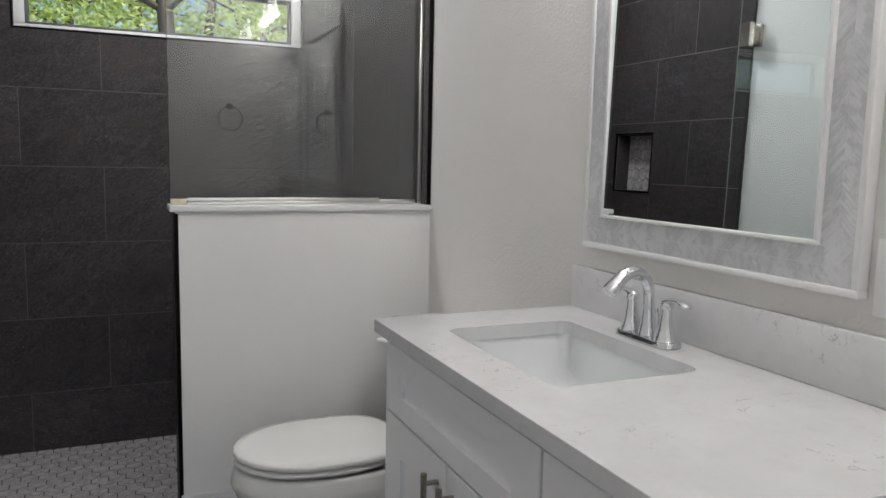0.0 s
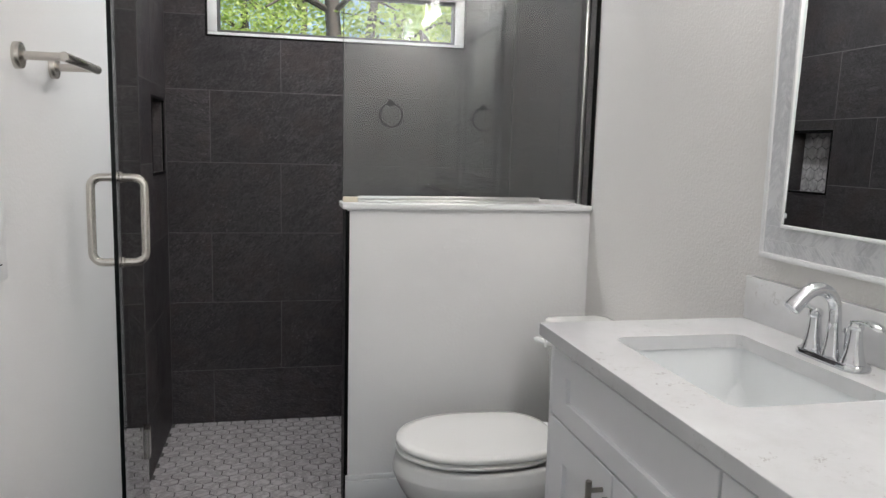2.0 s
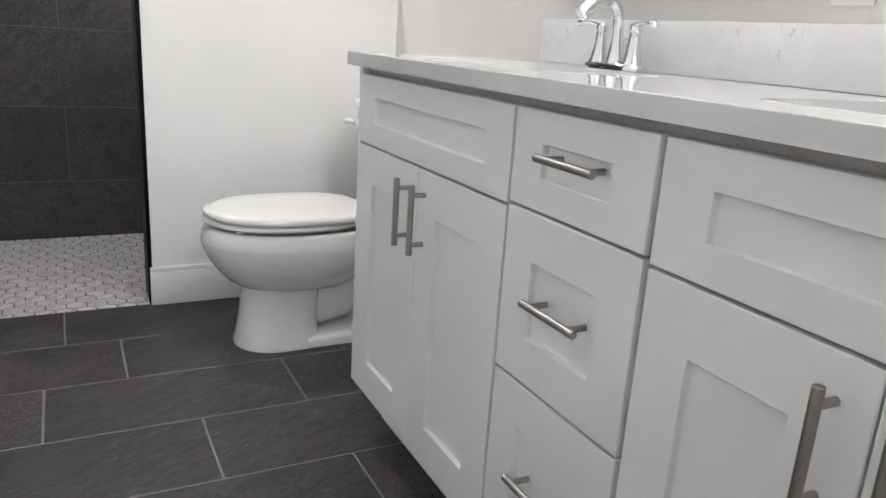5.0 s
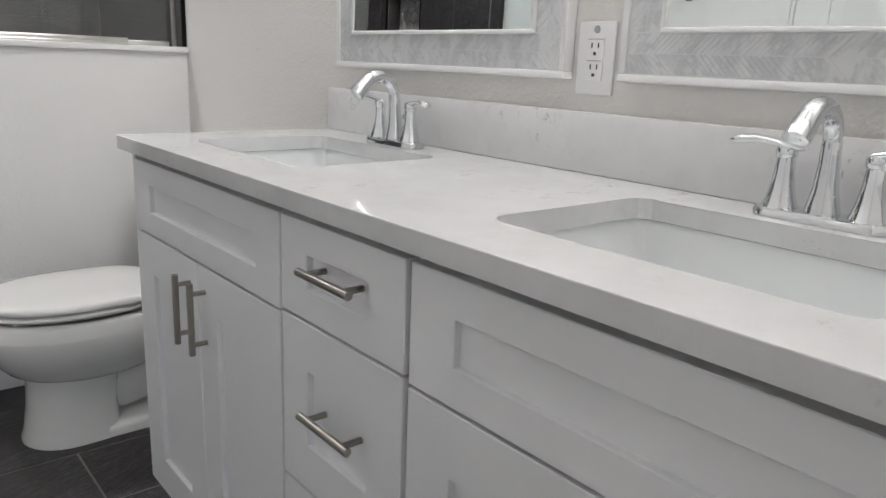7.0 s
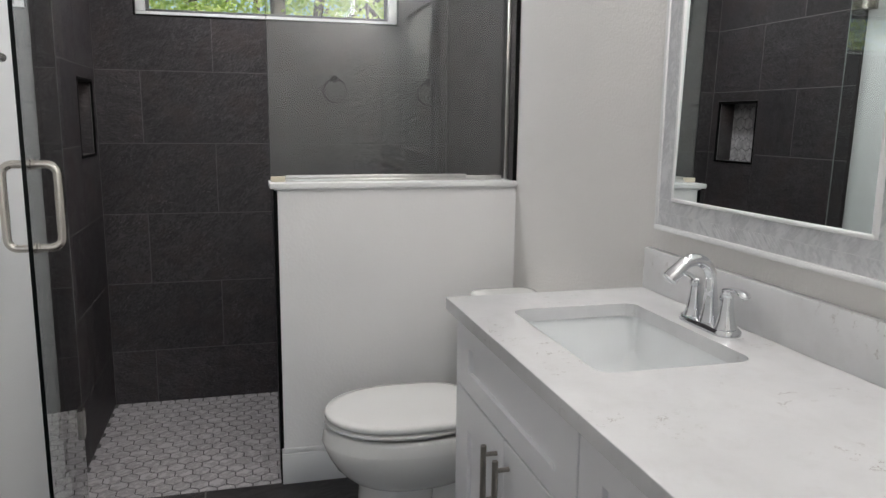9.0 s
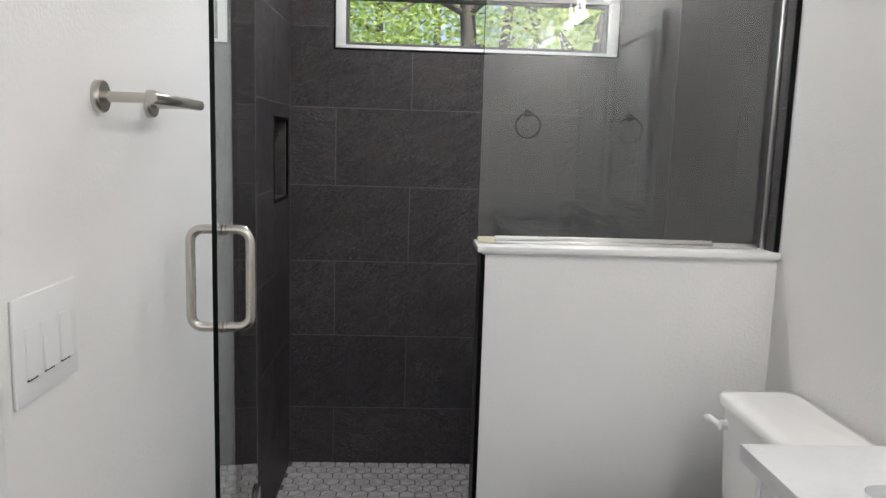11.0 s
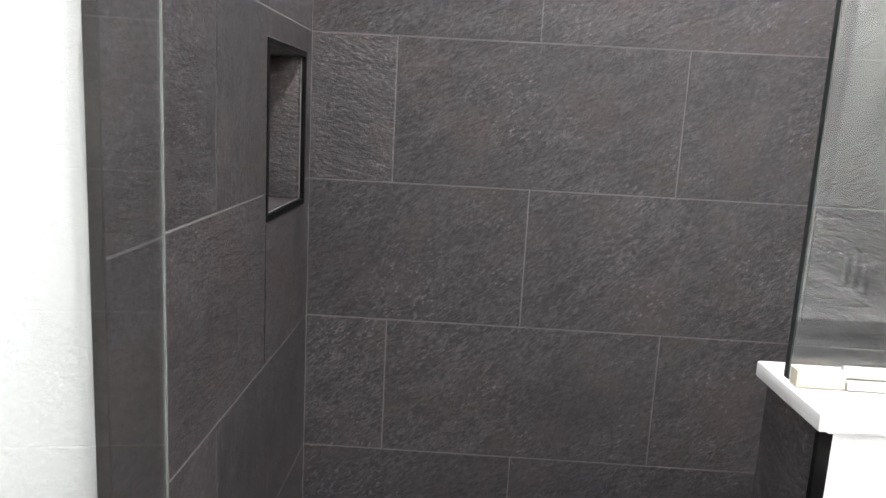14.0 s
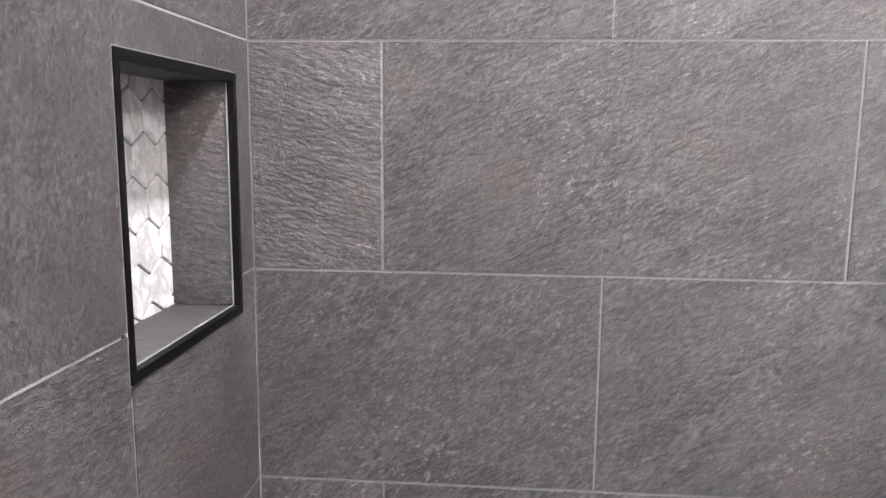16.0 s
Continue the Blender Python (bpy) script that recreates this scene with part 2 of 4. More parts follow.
SLATE_FLOOR = slate("slate_floor_tile", (0.027, 0.025, 0.0265), (0.080, 0.073, 0.073), (0, 0, 25), 0.40, 0.5, 0.85)
GROUT_WALL = paint("wall_grout", (0.14, 0.134, 0.132), 0.8, 0.3, 400, 0.2)
GROUT_FLOOR = paint("floor_grout", (0.25, 0.24, 0.23), 0.85, 0.3, 400, 0.2)
GROUT_HEX = paint("hex_grout", (0.12, 0.112, 0.112), 0.85, 0.3, 400, 0.2)
HEX = marble("hex_marble", (0.60, 0.572, 0.576), (0.27, 0.25, 0.256), 26, 0.35, amount=0.75)
MOSAIC = marble("mirror_mosaic_marble", (0.66, 0.665, 0.675), (0.44, 0.45, 0.47), 17, 0.28, True, 0.7)
QUARTZ = quartz("white_quartz")
PORCELAIN = plain("porcelain", (0.80, 0.795, 0.775), 0.08, 0.5)
SINK = plain("sink_ceramic", (0.78, 0.80, 0.805), 0.08, 0.2)
CHROME = metal("chrome", (0.74, 0.75, 0.77), 0.05)
NICKEL = metal("brushed_nickel", (0.56, 0.525, 0.48), 0.27)
PULL = metal("satin_nickel_pull", (0.36, 0.335, 0.305), 0.3)
STEEL = metal("satin_aluminium", (0.66, 0.65, 0.63), 0.28)
BLACK_TRIM = plain("black_edge_trim", (0.003, 0.003, 0.003), 0.5)
EDGE_BROWN = plain("dark_brown_edge", (0.030, 0.025, 0.023), 0.5)
PALE_GROUT = paint("pale_edge_grout", (0.235, 0.226, 0.222), 0.85, 0.3, 400, 0.2)
BLACK_TRIM.node_tree.nodes["Principled BSDF"].inputs["Specular IOR Level"].default_value = 0.12
GLASS_EDGE = plain("glass_edge", (0.002, 0.004, 0.004), 0.25)
GLASS_EDGE.node_tree.nodes["Principled BSDF"].inputs["Specular IOR Level"].default_value = 0.15
PANEL_EDGE = plain("panel_glass_edge", (0.045, 0.055, 0.053), 0.25)
MIRROR = metal("mirror_silver", (0.84, 0.885, 0.88), 0.0)
CLEAR = plain("clear_glass", (0.93, 0.965, 0.955), 0.0, transmission=1.0, ior=1.66)
SHADE_GLASS = plain("shade_glass", (0.98, 0.98, 0.98), 0.02, transmission=1.0)
PLASTIC = plain("white_plastic", (0.80, 0.80, 0.80), 0.35)
CREAM = plain("cream_plastic_block", (0.66, 0.60, 0.47), 0.5)
DARK_METAL = metal("dark_bronze", (0.16, 0.15, 0.145), 0.35)
SLOT = plain("dark_slot", (0.02, 0.02, 0.02), 0.6)
BLUE = plain("blue_film", (0.05, 0.2, 0.5), 0.3)
BULB = glowing("bulb_glow", (1.0, 0.96, 0.92), 9.0)
VINYL = paint("window_vinyl", (0.82, 0.82, 0.81), 0.35)
MOSAIC_GROUT = paint("mosaic_grout", (0.66, 0.665, 0.675), 0.7)
# nickel darkened to stand in for the dark hall the towel ring reflects
NICKEL_DARK = metal("nickel_dark_reflection", (0.09, 0.085, 0.08), 0.35)
# smoother wall paint, its colour lightened for the strong light on the south wall
WALL_SMOOTH = paint("smooth_wall_paint_lit", (0.80, 0.785, 0.765), 0.5, 0.06, 160, 0.03)

# ---------------------------------------------------------------- structure
XL, XR, YN, YS, H = -0.43, 1.105, 3.29, -0.20, 2.44   # left wall, vanity wall, shower back wall, wall behind the walker, ceiling
YT = 2.372                                            # where the shower begins
XT = 1.092                                            # face of the shower's tiles on the vanity wall
YL = 2.360                                            # where the tiles of the left wall begin
YG = 2.440                                            # fixed glass panel
WX0, WX1, WZ0, WZ1 = -0.262, 0.862, 1.692, 1.945      # window opening
DOOR_Y0, DOOR_Y1, DOOR_H = 0.345, 1.125, 2.04           # closed door in the left wall
NY0, NY1, NZ0, NZ1 = 2.944, 3.238, 1.114, 1.421       # niche
TB = 0.012                                            # tile thickness
XP = XL - 0.011                                       # painted face of the left wall, behind the face of its tiles


def wall_with_hole(bm, axis, a0, a1, u0, u1, z0, z1, hole):
    """A wall slab between a0 and a1 on axis, from u0 to u1, with one opening right through (hu0, hu1, hz0, hz1)."""
    hu0, hu1, hz0, hz1 = hole
    for p0, p1, q0, q1 in ((u0, hu0, z0, z1), (hu1, u1, z0, z1), (hu0, hu1, z0, hz0), (hu0, hu1, hz1, z1)):
        if p1 - p0 > 1e-4 and q1 - q0 > 1e-4:
            if axis == "x":
                box(bm, a0, a1, p0, p1, q0, q1)
            else:
                box(bm, p0, p1, a0, a1, q0, q1)
    return bm


bm = bmesh.new()
box(bm, -1.2, 1.4, -2.0, YT, -0.36, -0.0013)
floor = solid("floor", bm, GROUT_FLOOR, "dark slate-look floor with pale grout joints", "floor", "structure")
bm = bmesh.new()
box(bm, XL - 0.1, XR + 0.1, YT, YN + 0.2, -0.36, -0.0028)
shower_floor = solid("shower_floor", bm, GROUT_HEX, "shower floor of small white marble hexagon tiles", "shower floor", "structure")
solid("ceiling", boxed(-1.2, 1.4, -2.0, YN + 0.2, H, H + 0.12), CEILING, "plain white textured ceiling", "ceiling", "structure")

# left wall: painted part with the door's opening, then the tiled shower part with the niche
bm = bmesh.new()
wall_with_hole(bm, "x", XL - 0.14, XP, YS - 0.12, YL - 0.004, 0, H, (DOOR_Y0, DOOR_Y1, 0, DOOR_H))
wall_left = solid("wall_left", bm, WALL_WHITE, "plain off-white painted wall with orange-peel texture", "wall", "structure")
bm = bmesh.new()
wall_with_hole(bm, "x", XL - 0.14, XL - 0.0008, YL - 0.002, YN + 0.14, 0, H, (NY0 - 0.012, NY1 + 0.012, NZ0 - 0.012, NZ1 + 0.012))
box(bm, XL - 0.16, XL - 0.105, NY0 - 0.05, NY1 + 0.05, NZ0 - 0.05, NZ1 + 0.05)
wall_shower_left = solid("wall_shower_left", bm, PALE_GROUT, "shower side wall of dark slate-look tiles", "wall", "structure")
# shower back wall with the window's opening
bm = bmesh.new()
wall_with_hole(bm, "y", YN + 0.0010, YN + 0.14, XL - 0.14, XR + 0.14, 0, H, (WX0 - 0.004, WX1 + 0.004, WZ0 - 0.004, WZ1 + 0.004))
wall_north = solid("wall_north", bm, GROUT_WALL, "shower back wall of large dark slate-look tiles", "wall", "structure")
# vanity wall and its tiled part
wall_right = solid("wall_right", boxed(XR, XR + 0.14, YS - 0.12, YT, 0, H), WALL, "greige painted wall with orange-peel texture", "wall", "structure")
wall_shower_right = solid("wall_shower_right", boxed(XT + 0.0016, XR + 0.14, YT + 0.001, YN + 0.004, 0, H), GROUT_WALL, "shower side wall of dark slate-look tiles", "wall", "structure")
# wall behind the walker, with the doorway in which the walk begins
bm = bmesh.new()
wall_with_hole(bm, "y", YS - 0.12, YS, XP, XR, 0, H, (-0.42, 0.30, 0, 2.2))
solid("wall_south", bm, WALL_SMOOTH, "greige painted wall with a doorway", "wall", "structure")
# passage behind, unseen and closed off, with an opening at the fill lamp
bm = bmesh.new()
box(bm, -1.2, -1.1, -2.0, YS - 0.12, 0, H)
box(bm, 1.3, 1.4, -2.0, YS - 0.12, 0, H)
wall_with_hole(bm, "y", -2.1, -2.0, -1.2, 1.4, 0, H, (-0.9, 0.7, 0.6, 2.1))
box(bm, -1.2, XL - 0.14, YS - 0.125, YS - 0.02, 0, H)
solid("wall_passage", bm, WALL, "plain painted passage walls", "wall", "structure")
solid("wall_closet", boxed(XL - 0.3, XL - 0.2, DOOR_Y0 - 0.2, DOOR_Y1 + 0.2, 0, H), WALL, "plain wall behind a closed door", "wall", "structure")

# half wall, tiled on its end and on its shower side
HX0, HY1, HH = 0.266, 2.500, 1.044
bm = bmesh.new()
box(bm, HX0, XR, YT, HY1 - TB, 0, HH)
half_wall = solid("half_wall", bm, WALL_WHITE, "white painted half wall beside the shower", "half wall", "structure")
sill = thing("half_wall_cap", (0.67, 2.455, HH), "white painted wooden cap on the half wall", "wall cap", kind="structure")
part("board", boxed(0.241, XR - 0.001, 2.351, 2.503, HH, HH + 0.018, bevel=0.0025), TRIM, sill)
part("moulding", boxed(HX0 - 0.010, XR - 0.001, 2.362, YT - 0.001, HH - 0.006, HH - 0.0005, bevel=0.002), TRIM, sill)

# baseboards: a flat board with a stepped top
def baseboard(axis, wall, u0, u1, side):
    ob = thing("baseboard", (wall, u0, 0) if axis == "x" else (u0, wall, 0), "white painted baseboard with a stepped top edge", "baseboard", kind="structure")
    bm = bmesh.new()
    for d, z0, z1, b in ((0.015, 0.0, 0.112, 0.002), (0.0105, 0.1122, 0.130, 0.003)):
        lo, hi = sorted((wall + 0.0005 * side, wall + d * side))
        if axis == "x":
            box(bm, lo, hi, u0, u1, z0, z1, b)
        else:
            box(bm, u0, u1, lo, hi, z0, z1, b)
    part("board", bm, TRIM, ob)


baseboard("x", XP, DOOR_Y1 + 0.07, YL - 0.006, 1)
baseboard("y", YT, HX0 - 0.008, XR - 0.001, -1)
baseboard("x", XR, 1.44, YT - 0.018, -1)

# ---------------------------------------------------------------- window and what lies outside
win = thing("window_1", ((WX0 + WX1) / 2, YN + 0.07, WZ0), "long narrow white vinyl window high in the shower wall", "window", kind="structure")
bm = bmesh.new()
y0, y1 = YN + 0.03, YN + 0.10
f = 0.042
box(bm, WX0, WX1, y0, y1, WZ0, WZ0 + 0.022, 0.003)
box(bm, WX0, WX1, y0, y1, WZ1 - f, WZ1, 0.003)
box(bm, WX0, WX0 + f, y0, y1, WZ0 + 0.022, WZ1 - f, 0.003)
box(bm, WX1 - f, WX1, y0, y1, WZ0 + 0.022, WZ1 - f, 0.003)
part("window_frame", bm, VINYL, win)
bm = bmesh.new()
for x0, x1 in ((WX0 + f, WX1 - f),):
    for a, b_, c, d in ((x0, x1, WZ0 + 0.022, WZ0 + 0.034), (x0, x1, WZ1 - f - 0.012, WZ1 - f), (x0, x0 + 0.012, WZ0 + 0.034, WZ1 - f - 0.012), (x1 - 0.012, x1, WZ0 + 0.034, WZ1 - f - 0.012)):
        box(bm, a, b_, y0 + 0.02, y1 - 0.01, c, d, 0.002)
part("sash", bm, plain("dark_gasket", (0.10, 0.10, 0.10), 0.5), win, "thin dark sash line")
for x0, x1 in ((WX0 + f + 0.01, WX1 - f - 0.01),):
    pane = part("pane", boxed(x0, x1, y0 + 0.038, y0 + 0.042, WZ0 + 0.03, WZ1 - f - 0.01), plain("window_glass", (1, 1, 1), 0.0, transmission=1.0), win, "clear window pane")
    pane.visible_shadow = False
solid("window_ledge", boxed(WX0 + 0.001, WX1 - 0.001, YN - 0.002, YN + 0.03, WZ0 - 0.0005, WZ0 + 0.006, bevel=0.002), BLACK_TRIM, "dark trimmed ledge below the shower window", "window ledge", "structure")

LEAF, nt_leaf, b_leaf = material("leaf")
geo = nt_leaf.nodes.new("ShaderNodeNewGeometry")
nt_leaf.links.new(ramp(nt_leaf, geo.outputs["Random Per Island"], [(0.0, (0.08, 0.14, 0.03)), (0.5, (0.18, 0.28, 0.06)), (1.0, (0.32, 0.42, 0.12))]), b_leaf.inputs["Base Color"])
b_leaf.inputs["Roughness"].default_value = 0.45
tr = nt_leaf.nodes.new("ShaderNodeBsdfTranslucent")
nt_leaf.links.new(ramp(nt_leaf, geo.outputs["Random Per Island"], [(0.0, (0.52, 0.70, 0.16)), (1.0, (0.92, 0.98, 0.42))]), tr.inputs["Color"])
mx = nt_leaf.nodes.new("ShaderNodeMixShader")
mx.inputs[0].default_value = 0.82
nt_leaf.links.new(b_leaf.outputs[0], mx.inputs[1])
nt_leaf.links.new(tr.outputs[0], mx.inputs[2])
nt_leaf.links.new(mx.outputs[0], nt_leaf.nodes["Material Output"].inputs["Surface"])
BARK, nt_bark, b_bark = material("bark")
vb = coords(nt_bark, False)
nb = noise_tex(nt_bark, vb, 9, 6, 0.65, (1, 1, 5))
nt_bark.links.new(ramp(nt_bark, nb, [(0.3, (0.05, 0.04, 0.03)), (0.7, (0.17, 0.145, 0.12))]), b_bark.inputs["Base Color"])
b_bark.inputs["Roughness"].default_value = 0.9
bump(nt_bark, b_bark, nb, 0.8, 0.03)

rng = random.Random(7)
GROUND = paint("forest_ground", (0.10, 0.12, 0.05), 0.9, 0.3, 20, 0.5)
gm = bmesh.new()
bmesh.ops.create_grid(gm, x_segments=1, y_segments=1, size=2500, matrix=Matrix.Translation((0, 0, -0.35)))
solid("ground", gm, GROUND, "shaded grassy ground under trees", "ground", "structure")


def tree(x, y, height, radius, leaves, size, girth=1.0):
    """A trunk with forked limbs and a crown of loose leaves in clumps."""
    ob = thing("tree", (x, y, -0.35), "leafy green broadleaf tree outside the window", "tree", "trees outside the window")
    bm = bmesh.new()
    lean = rng.uniform(-0.4, 0.4)
    trunk = [(x + lean * k / 6 + 0.05 * math.sin(k * 1.7), y + 0.06 * math.cos(k * 2.1), -0.36 + height * 0.9 * k / 6) for k in range(7)]
    r0 = (0.13 + height * 0.008) * girth
    tube(bm, trunk, [r0 * (1 - 0.12 * k) for k in range(7)], 10)
    part("trunk", bm, BARK, ob)
    tips = []
    for k in range(16):
        t = trunk[1 + k % 6]
        a, ln = rng.uniform(0, 2 * math.pi), rng.uniform(0.5, 1.0) * radius
        mid = Vector(t) + Vector((math.cos(a) * ln * 0.5, math.sin(a) * ln * 0.5, 0.25 * ln))
        end = Vector(t) + Vector((math.cos(a + 0.3) * ln, math.sin(a + 0.3) * ln, rng.uniform(-0.1, 0.6) * ln))
        part("limb", tube(bmesh.new(), [t, mid, end], [0.028, 0.018, 0.008], 6), BARK, ob)
        tips += [mid, end, end.lerp(mid, 0.5)]
    verts, faces = [], []
    for k in range(int(leaves * 2.0)):
        c = tips[rng.randrange(len(tips))] + Vector((rng.gauss(0, 0.38), rng.gauss(0, 0.38), rng.gauss(0, 0.32)))
        u = Vector((rng.gauss(0, 1), rng.gauss(0, 1), rng.gauss(0, 0.6))).normalized()
        w = u.cross(Vector((rng.gauss(0, 1), rng.gauss(0, 1), rng.gauss(0, 1)))).normalized()
        s = size * 0.6 * rng.uniform(0.6, 1.3)
        n = len(verts)
        for p in (c - u * s, c + w * s * 0.42, c + u * s, c - w * s * 0.42):
            verts.append(p - Vector((x, y, -0.35)))
        faces.append((n, n + 1, n + 2, n + 3))
    me = bpy.data.meshes.new("crown")
    me.from_pydata([tuple(v) for v in verts], [], faces)
    me.materials.append(LEAF)
    crown = new("crown", me)
    crown.parent = ob


for tx, ty, th, tr_, nl, sz in ((0.52, 6.4, 9.0, 0.9, 500, 0.05), (1.55, 7.0, 5.2, 1.3, 1800, 0.06), (-1.6, 9.0, 4.6, 1.8, 3600, 0.07), (0.7, 8.6, 4.3, 1.8, 3200, 0.065), (3.0, 9.5, 4.8, 1.9, 3600, 0.075),
                                (-0.4, 12.5, 5.6, 2.2, 4200, 0.09), (2.0, 13.5, 6.0, 2.4, 4200, 0.09), (-3.2, 13.0, 5.8, 2.4, 4200, 0.09), (5.0, 14.0, 6.2, 2.4, 4200, 0.09), (0.6, 18.0, 7.6, 2.8, 4200, 0.12),
                                (4.4, 19.0, 7.8, 2.8, 4200, 0.12), (-3.4, 19.0, 7.8, 2.8, 4200, 0.12), (-6.5, 17.0, 7.4, 2.8, 3600, 0.12), (8.0, 18.0, 7.4, 2.8, 3600, 0.12)):
    tree(tx, ty, th, tr_, nl, sz, 0.4 if ty < 8 else 0.7)

# ---------------------------------------------------------------- shower glass
HINGE_EDGE = plain("pale_glass_edge", (0.24, 0.26, 0.25), 0.7)
HINGE_EDGE.node_tree.nodes["Principled BSDF"].inputs["Specular IOR Level"].default_value = 0.1
door = thing("shower_door", (-0.36, 2.34, 0.01), "frameless clear glass shower door, standing open against the wall", "shower door")
DA, DB = Vector((-0.318, 1.730, 0)), Vector((-0.380, 2.386, 0))      # free edge, hinge edge
along = (DB - DA).normalized()
across = Vector((-along.y, along.x, 0))


def slab(p, q, z0, z1, t):
    """An upright slab of thickness t between two points of the plan."""
    bm = bmesh.new()
    d = (q - p).normalized()
    n = Vector((-d.y, d.x, 0)) * t / 2
    loft(bm, [[Vector((v.x, v.y, z)) for v in (p - n, q - n, q + n, p + n)] for z in (z0, z1)])
    return bm


pane = part("pane", slab(DA + along * 0.0015, DB - along * 0.0015, 0.014, 2.05, 0.0095), CLEAR, door, "clear greenish glass pane", smooth=0)
pane.visible_shadow = False
part("free_edge", slab(DA, DA + along * 0.0030, 0.0145, 2.0495, 0.0091), GLASS_EDGE, door, "dark polished glass edge", smooth=0)
part("hinge_edge", slab(DB - along * 0.0032, DB, 0.0145, 2.0495, 0.0091), HINGE_EDGE, door, "pale polished glass edge", smooth=0)
for z0 in (0.253, 1.757):
    c = DB - along * 0.045
    hinge = part("hinge", slab(c - along * 0.028, c + along * 0.028, z0, z0 + 0.095, 0.028), NICKEL, door, "brushed nickel glass hinge")
    part("wall_plate", boxed(XP + 0.0005, XL + 0.006, c.y - 0.03, c.y + 0.03, z0 + 0.002, z0 + 0.093, bevel=0.001), NICKEL, hinge)
    part("knuckle", boxed(XL + 0.005, c.x + 0.012, c.y - 0.012, c.y + 0.012, z0 + 0.01, z0 + 0.085, bevel=0.002), NICKEL, hinge)
hp = DA + along * 0.072
for s, nm in ((1, "room side"), (-1, "wall side")):
    n = across * -s
    bm = bmesh.new()
    r, o = 0.024, 0.0585
    pts = [hp + n * 0.004 + Vector((0, 0, 0.960)), hp + n * (o - r) + Vector((0, 0, 0.960))]
    for a in range(15, 91, 15):
        pts.append(hp + n * (o - r + r * math.sin(radians(a))) + Vector((0, 0, 0.960 + r - r * math.cos(radians(a)))))
    for a in range(0, 91, 15):
        pts.append(hp + n * (o - r + r * math.cos(radians(a))) + Vector((0, 0, 1.160 - r + r * math.sin(radians(a)))))
    pts.append(hp + n * 0.004 + Vector((0, 0, 1.160)))
    tube(bm, pts, 0.0098, 16)
    handle = part("pull_handle", bm, NICKEL, door, "brushed nickel D-shaped pull handle")
    for z in (0.960, 1.160):
        bm = bmesh.new()
        for a, b_ in ((0.005, 0.0115),):
            tube(bm, [hp + n * a + Vector((0, 0, z)), hp + n * (a + 0.001) + Vector((0, 0, z)), hp + n * (b_ - 0.001) + Vector((0, 0, z)), hp + n * b_ + Vector((0, 0, z))], [0.011, 0.0135, 0.0135, 0.011], 18)
        part("collar", bm, NICKEL, handle)

panel = thing("shower_glass_panel", (0.67, YG, HH + 0.018), "fixed clear glass panel standing on the half wall", "glass panel")
pane = part("pane", boxed(0.2475, XT - 0.006, YG - 0.0048, YG + 0.0048, HH + 0.0210, 2.05), CLEAR, panel, "clear glass pane", smooth=0)
pane.visible_shadow = False
part("glass_edge", boxed(0.246, 0.2475, YG - 0.0048, YG + 0.0048, HH + 0.0210, 2.05), PANEL_EDGE, panel, "grey-green polished glass edge", smooth=0)
part("wall_channel", boxed(XT - 0.013, XT - 0.0005, YG - 0.014, YG - 0.0055, HH + 0.0185, 2.06, bevel=0.001), STEEL, panel, "satin metal wall channel")
part("setting_block", boxed(0.2475, 0.296, YG - 0.021, YG - 0.0055, HH + 0.0185, HH + 0.036, bevel=0.001), CREAM, panel, "cream plastic setting block")
bm = bmesh.new()
box(bm, 0.297, 0.935, YG - 0.024, YG - 0.0055, HH + 0.0185, HH + 0.027, 0.0015)
box(bm, 0.297, 0.935, YG - 0.013, YG - 0.0055, HH + 0.0272, HH + 0.040, 0.0015)
part("sill_channel", bm, STEEL, panel, "stepped satin metal sill channel")
part("sill_filler", boxed(0.936, XT - 0.024, YG - 0.014, YG - 0.0055, HH + 0.0185, HH + 0.034, bevel=0.001), STEEL, panel)

# shower head on a bent arm
head = thing("wall_shower", (XT, 2.93, 2.0), "chrome shower head on a bent arm, still in clear wrapping", "shower")
bm = bmesh.new()
lathe(bm, (XT, 2.93, 2.01), [(0.001, -0.014), (0.018, -0.013), (0.03, -0.004), (0.031, -0.0005)], 24, "x")
part("flange", bm, BLUE, head, "wall flange under blue protective film")
bm = bmesh.new()
tube(bm, [(XT - 0.002, 2.93, 2.01), (XT - 0.05, 2.93, 2.012), (XT - 0.085, 2.93, 2.0), (XT - 0.125, 2.93, 1.965)], 0.009, 12)
part("arm", bm, CHROME, head)
bm = bmesh.new()
d = Vector((-0.75, 0, -0.66))
o = Vector((XT - 0.12, 2.93, 1.97))
tube(bm, [o, o + d * 0.02, o + d * 0.03, o + d * 0.06, o + d * 0.066], [0.012, 0.015, 0.018, 0.042, 0.043], 20)
part("spray_head", bm, plain("clear_wrap_chrome", (0.7, 0.72, 0.74), 0.12, metallic=0.7), head)

# ---------------------------------------------------------------- vanity
CT, CB, CX0 = 0.88, 0.853, 0.593          # worktop's top, underside and front edge
FX = 0.612                                # face of doors and drawers
CZ0, CZ1 = 0.122, 0.837                   # foot of the doors, top of the drawers


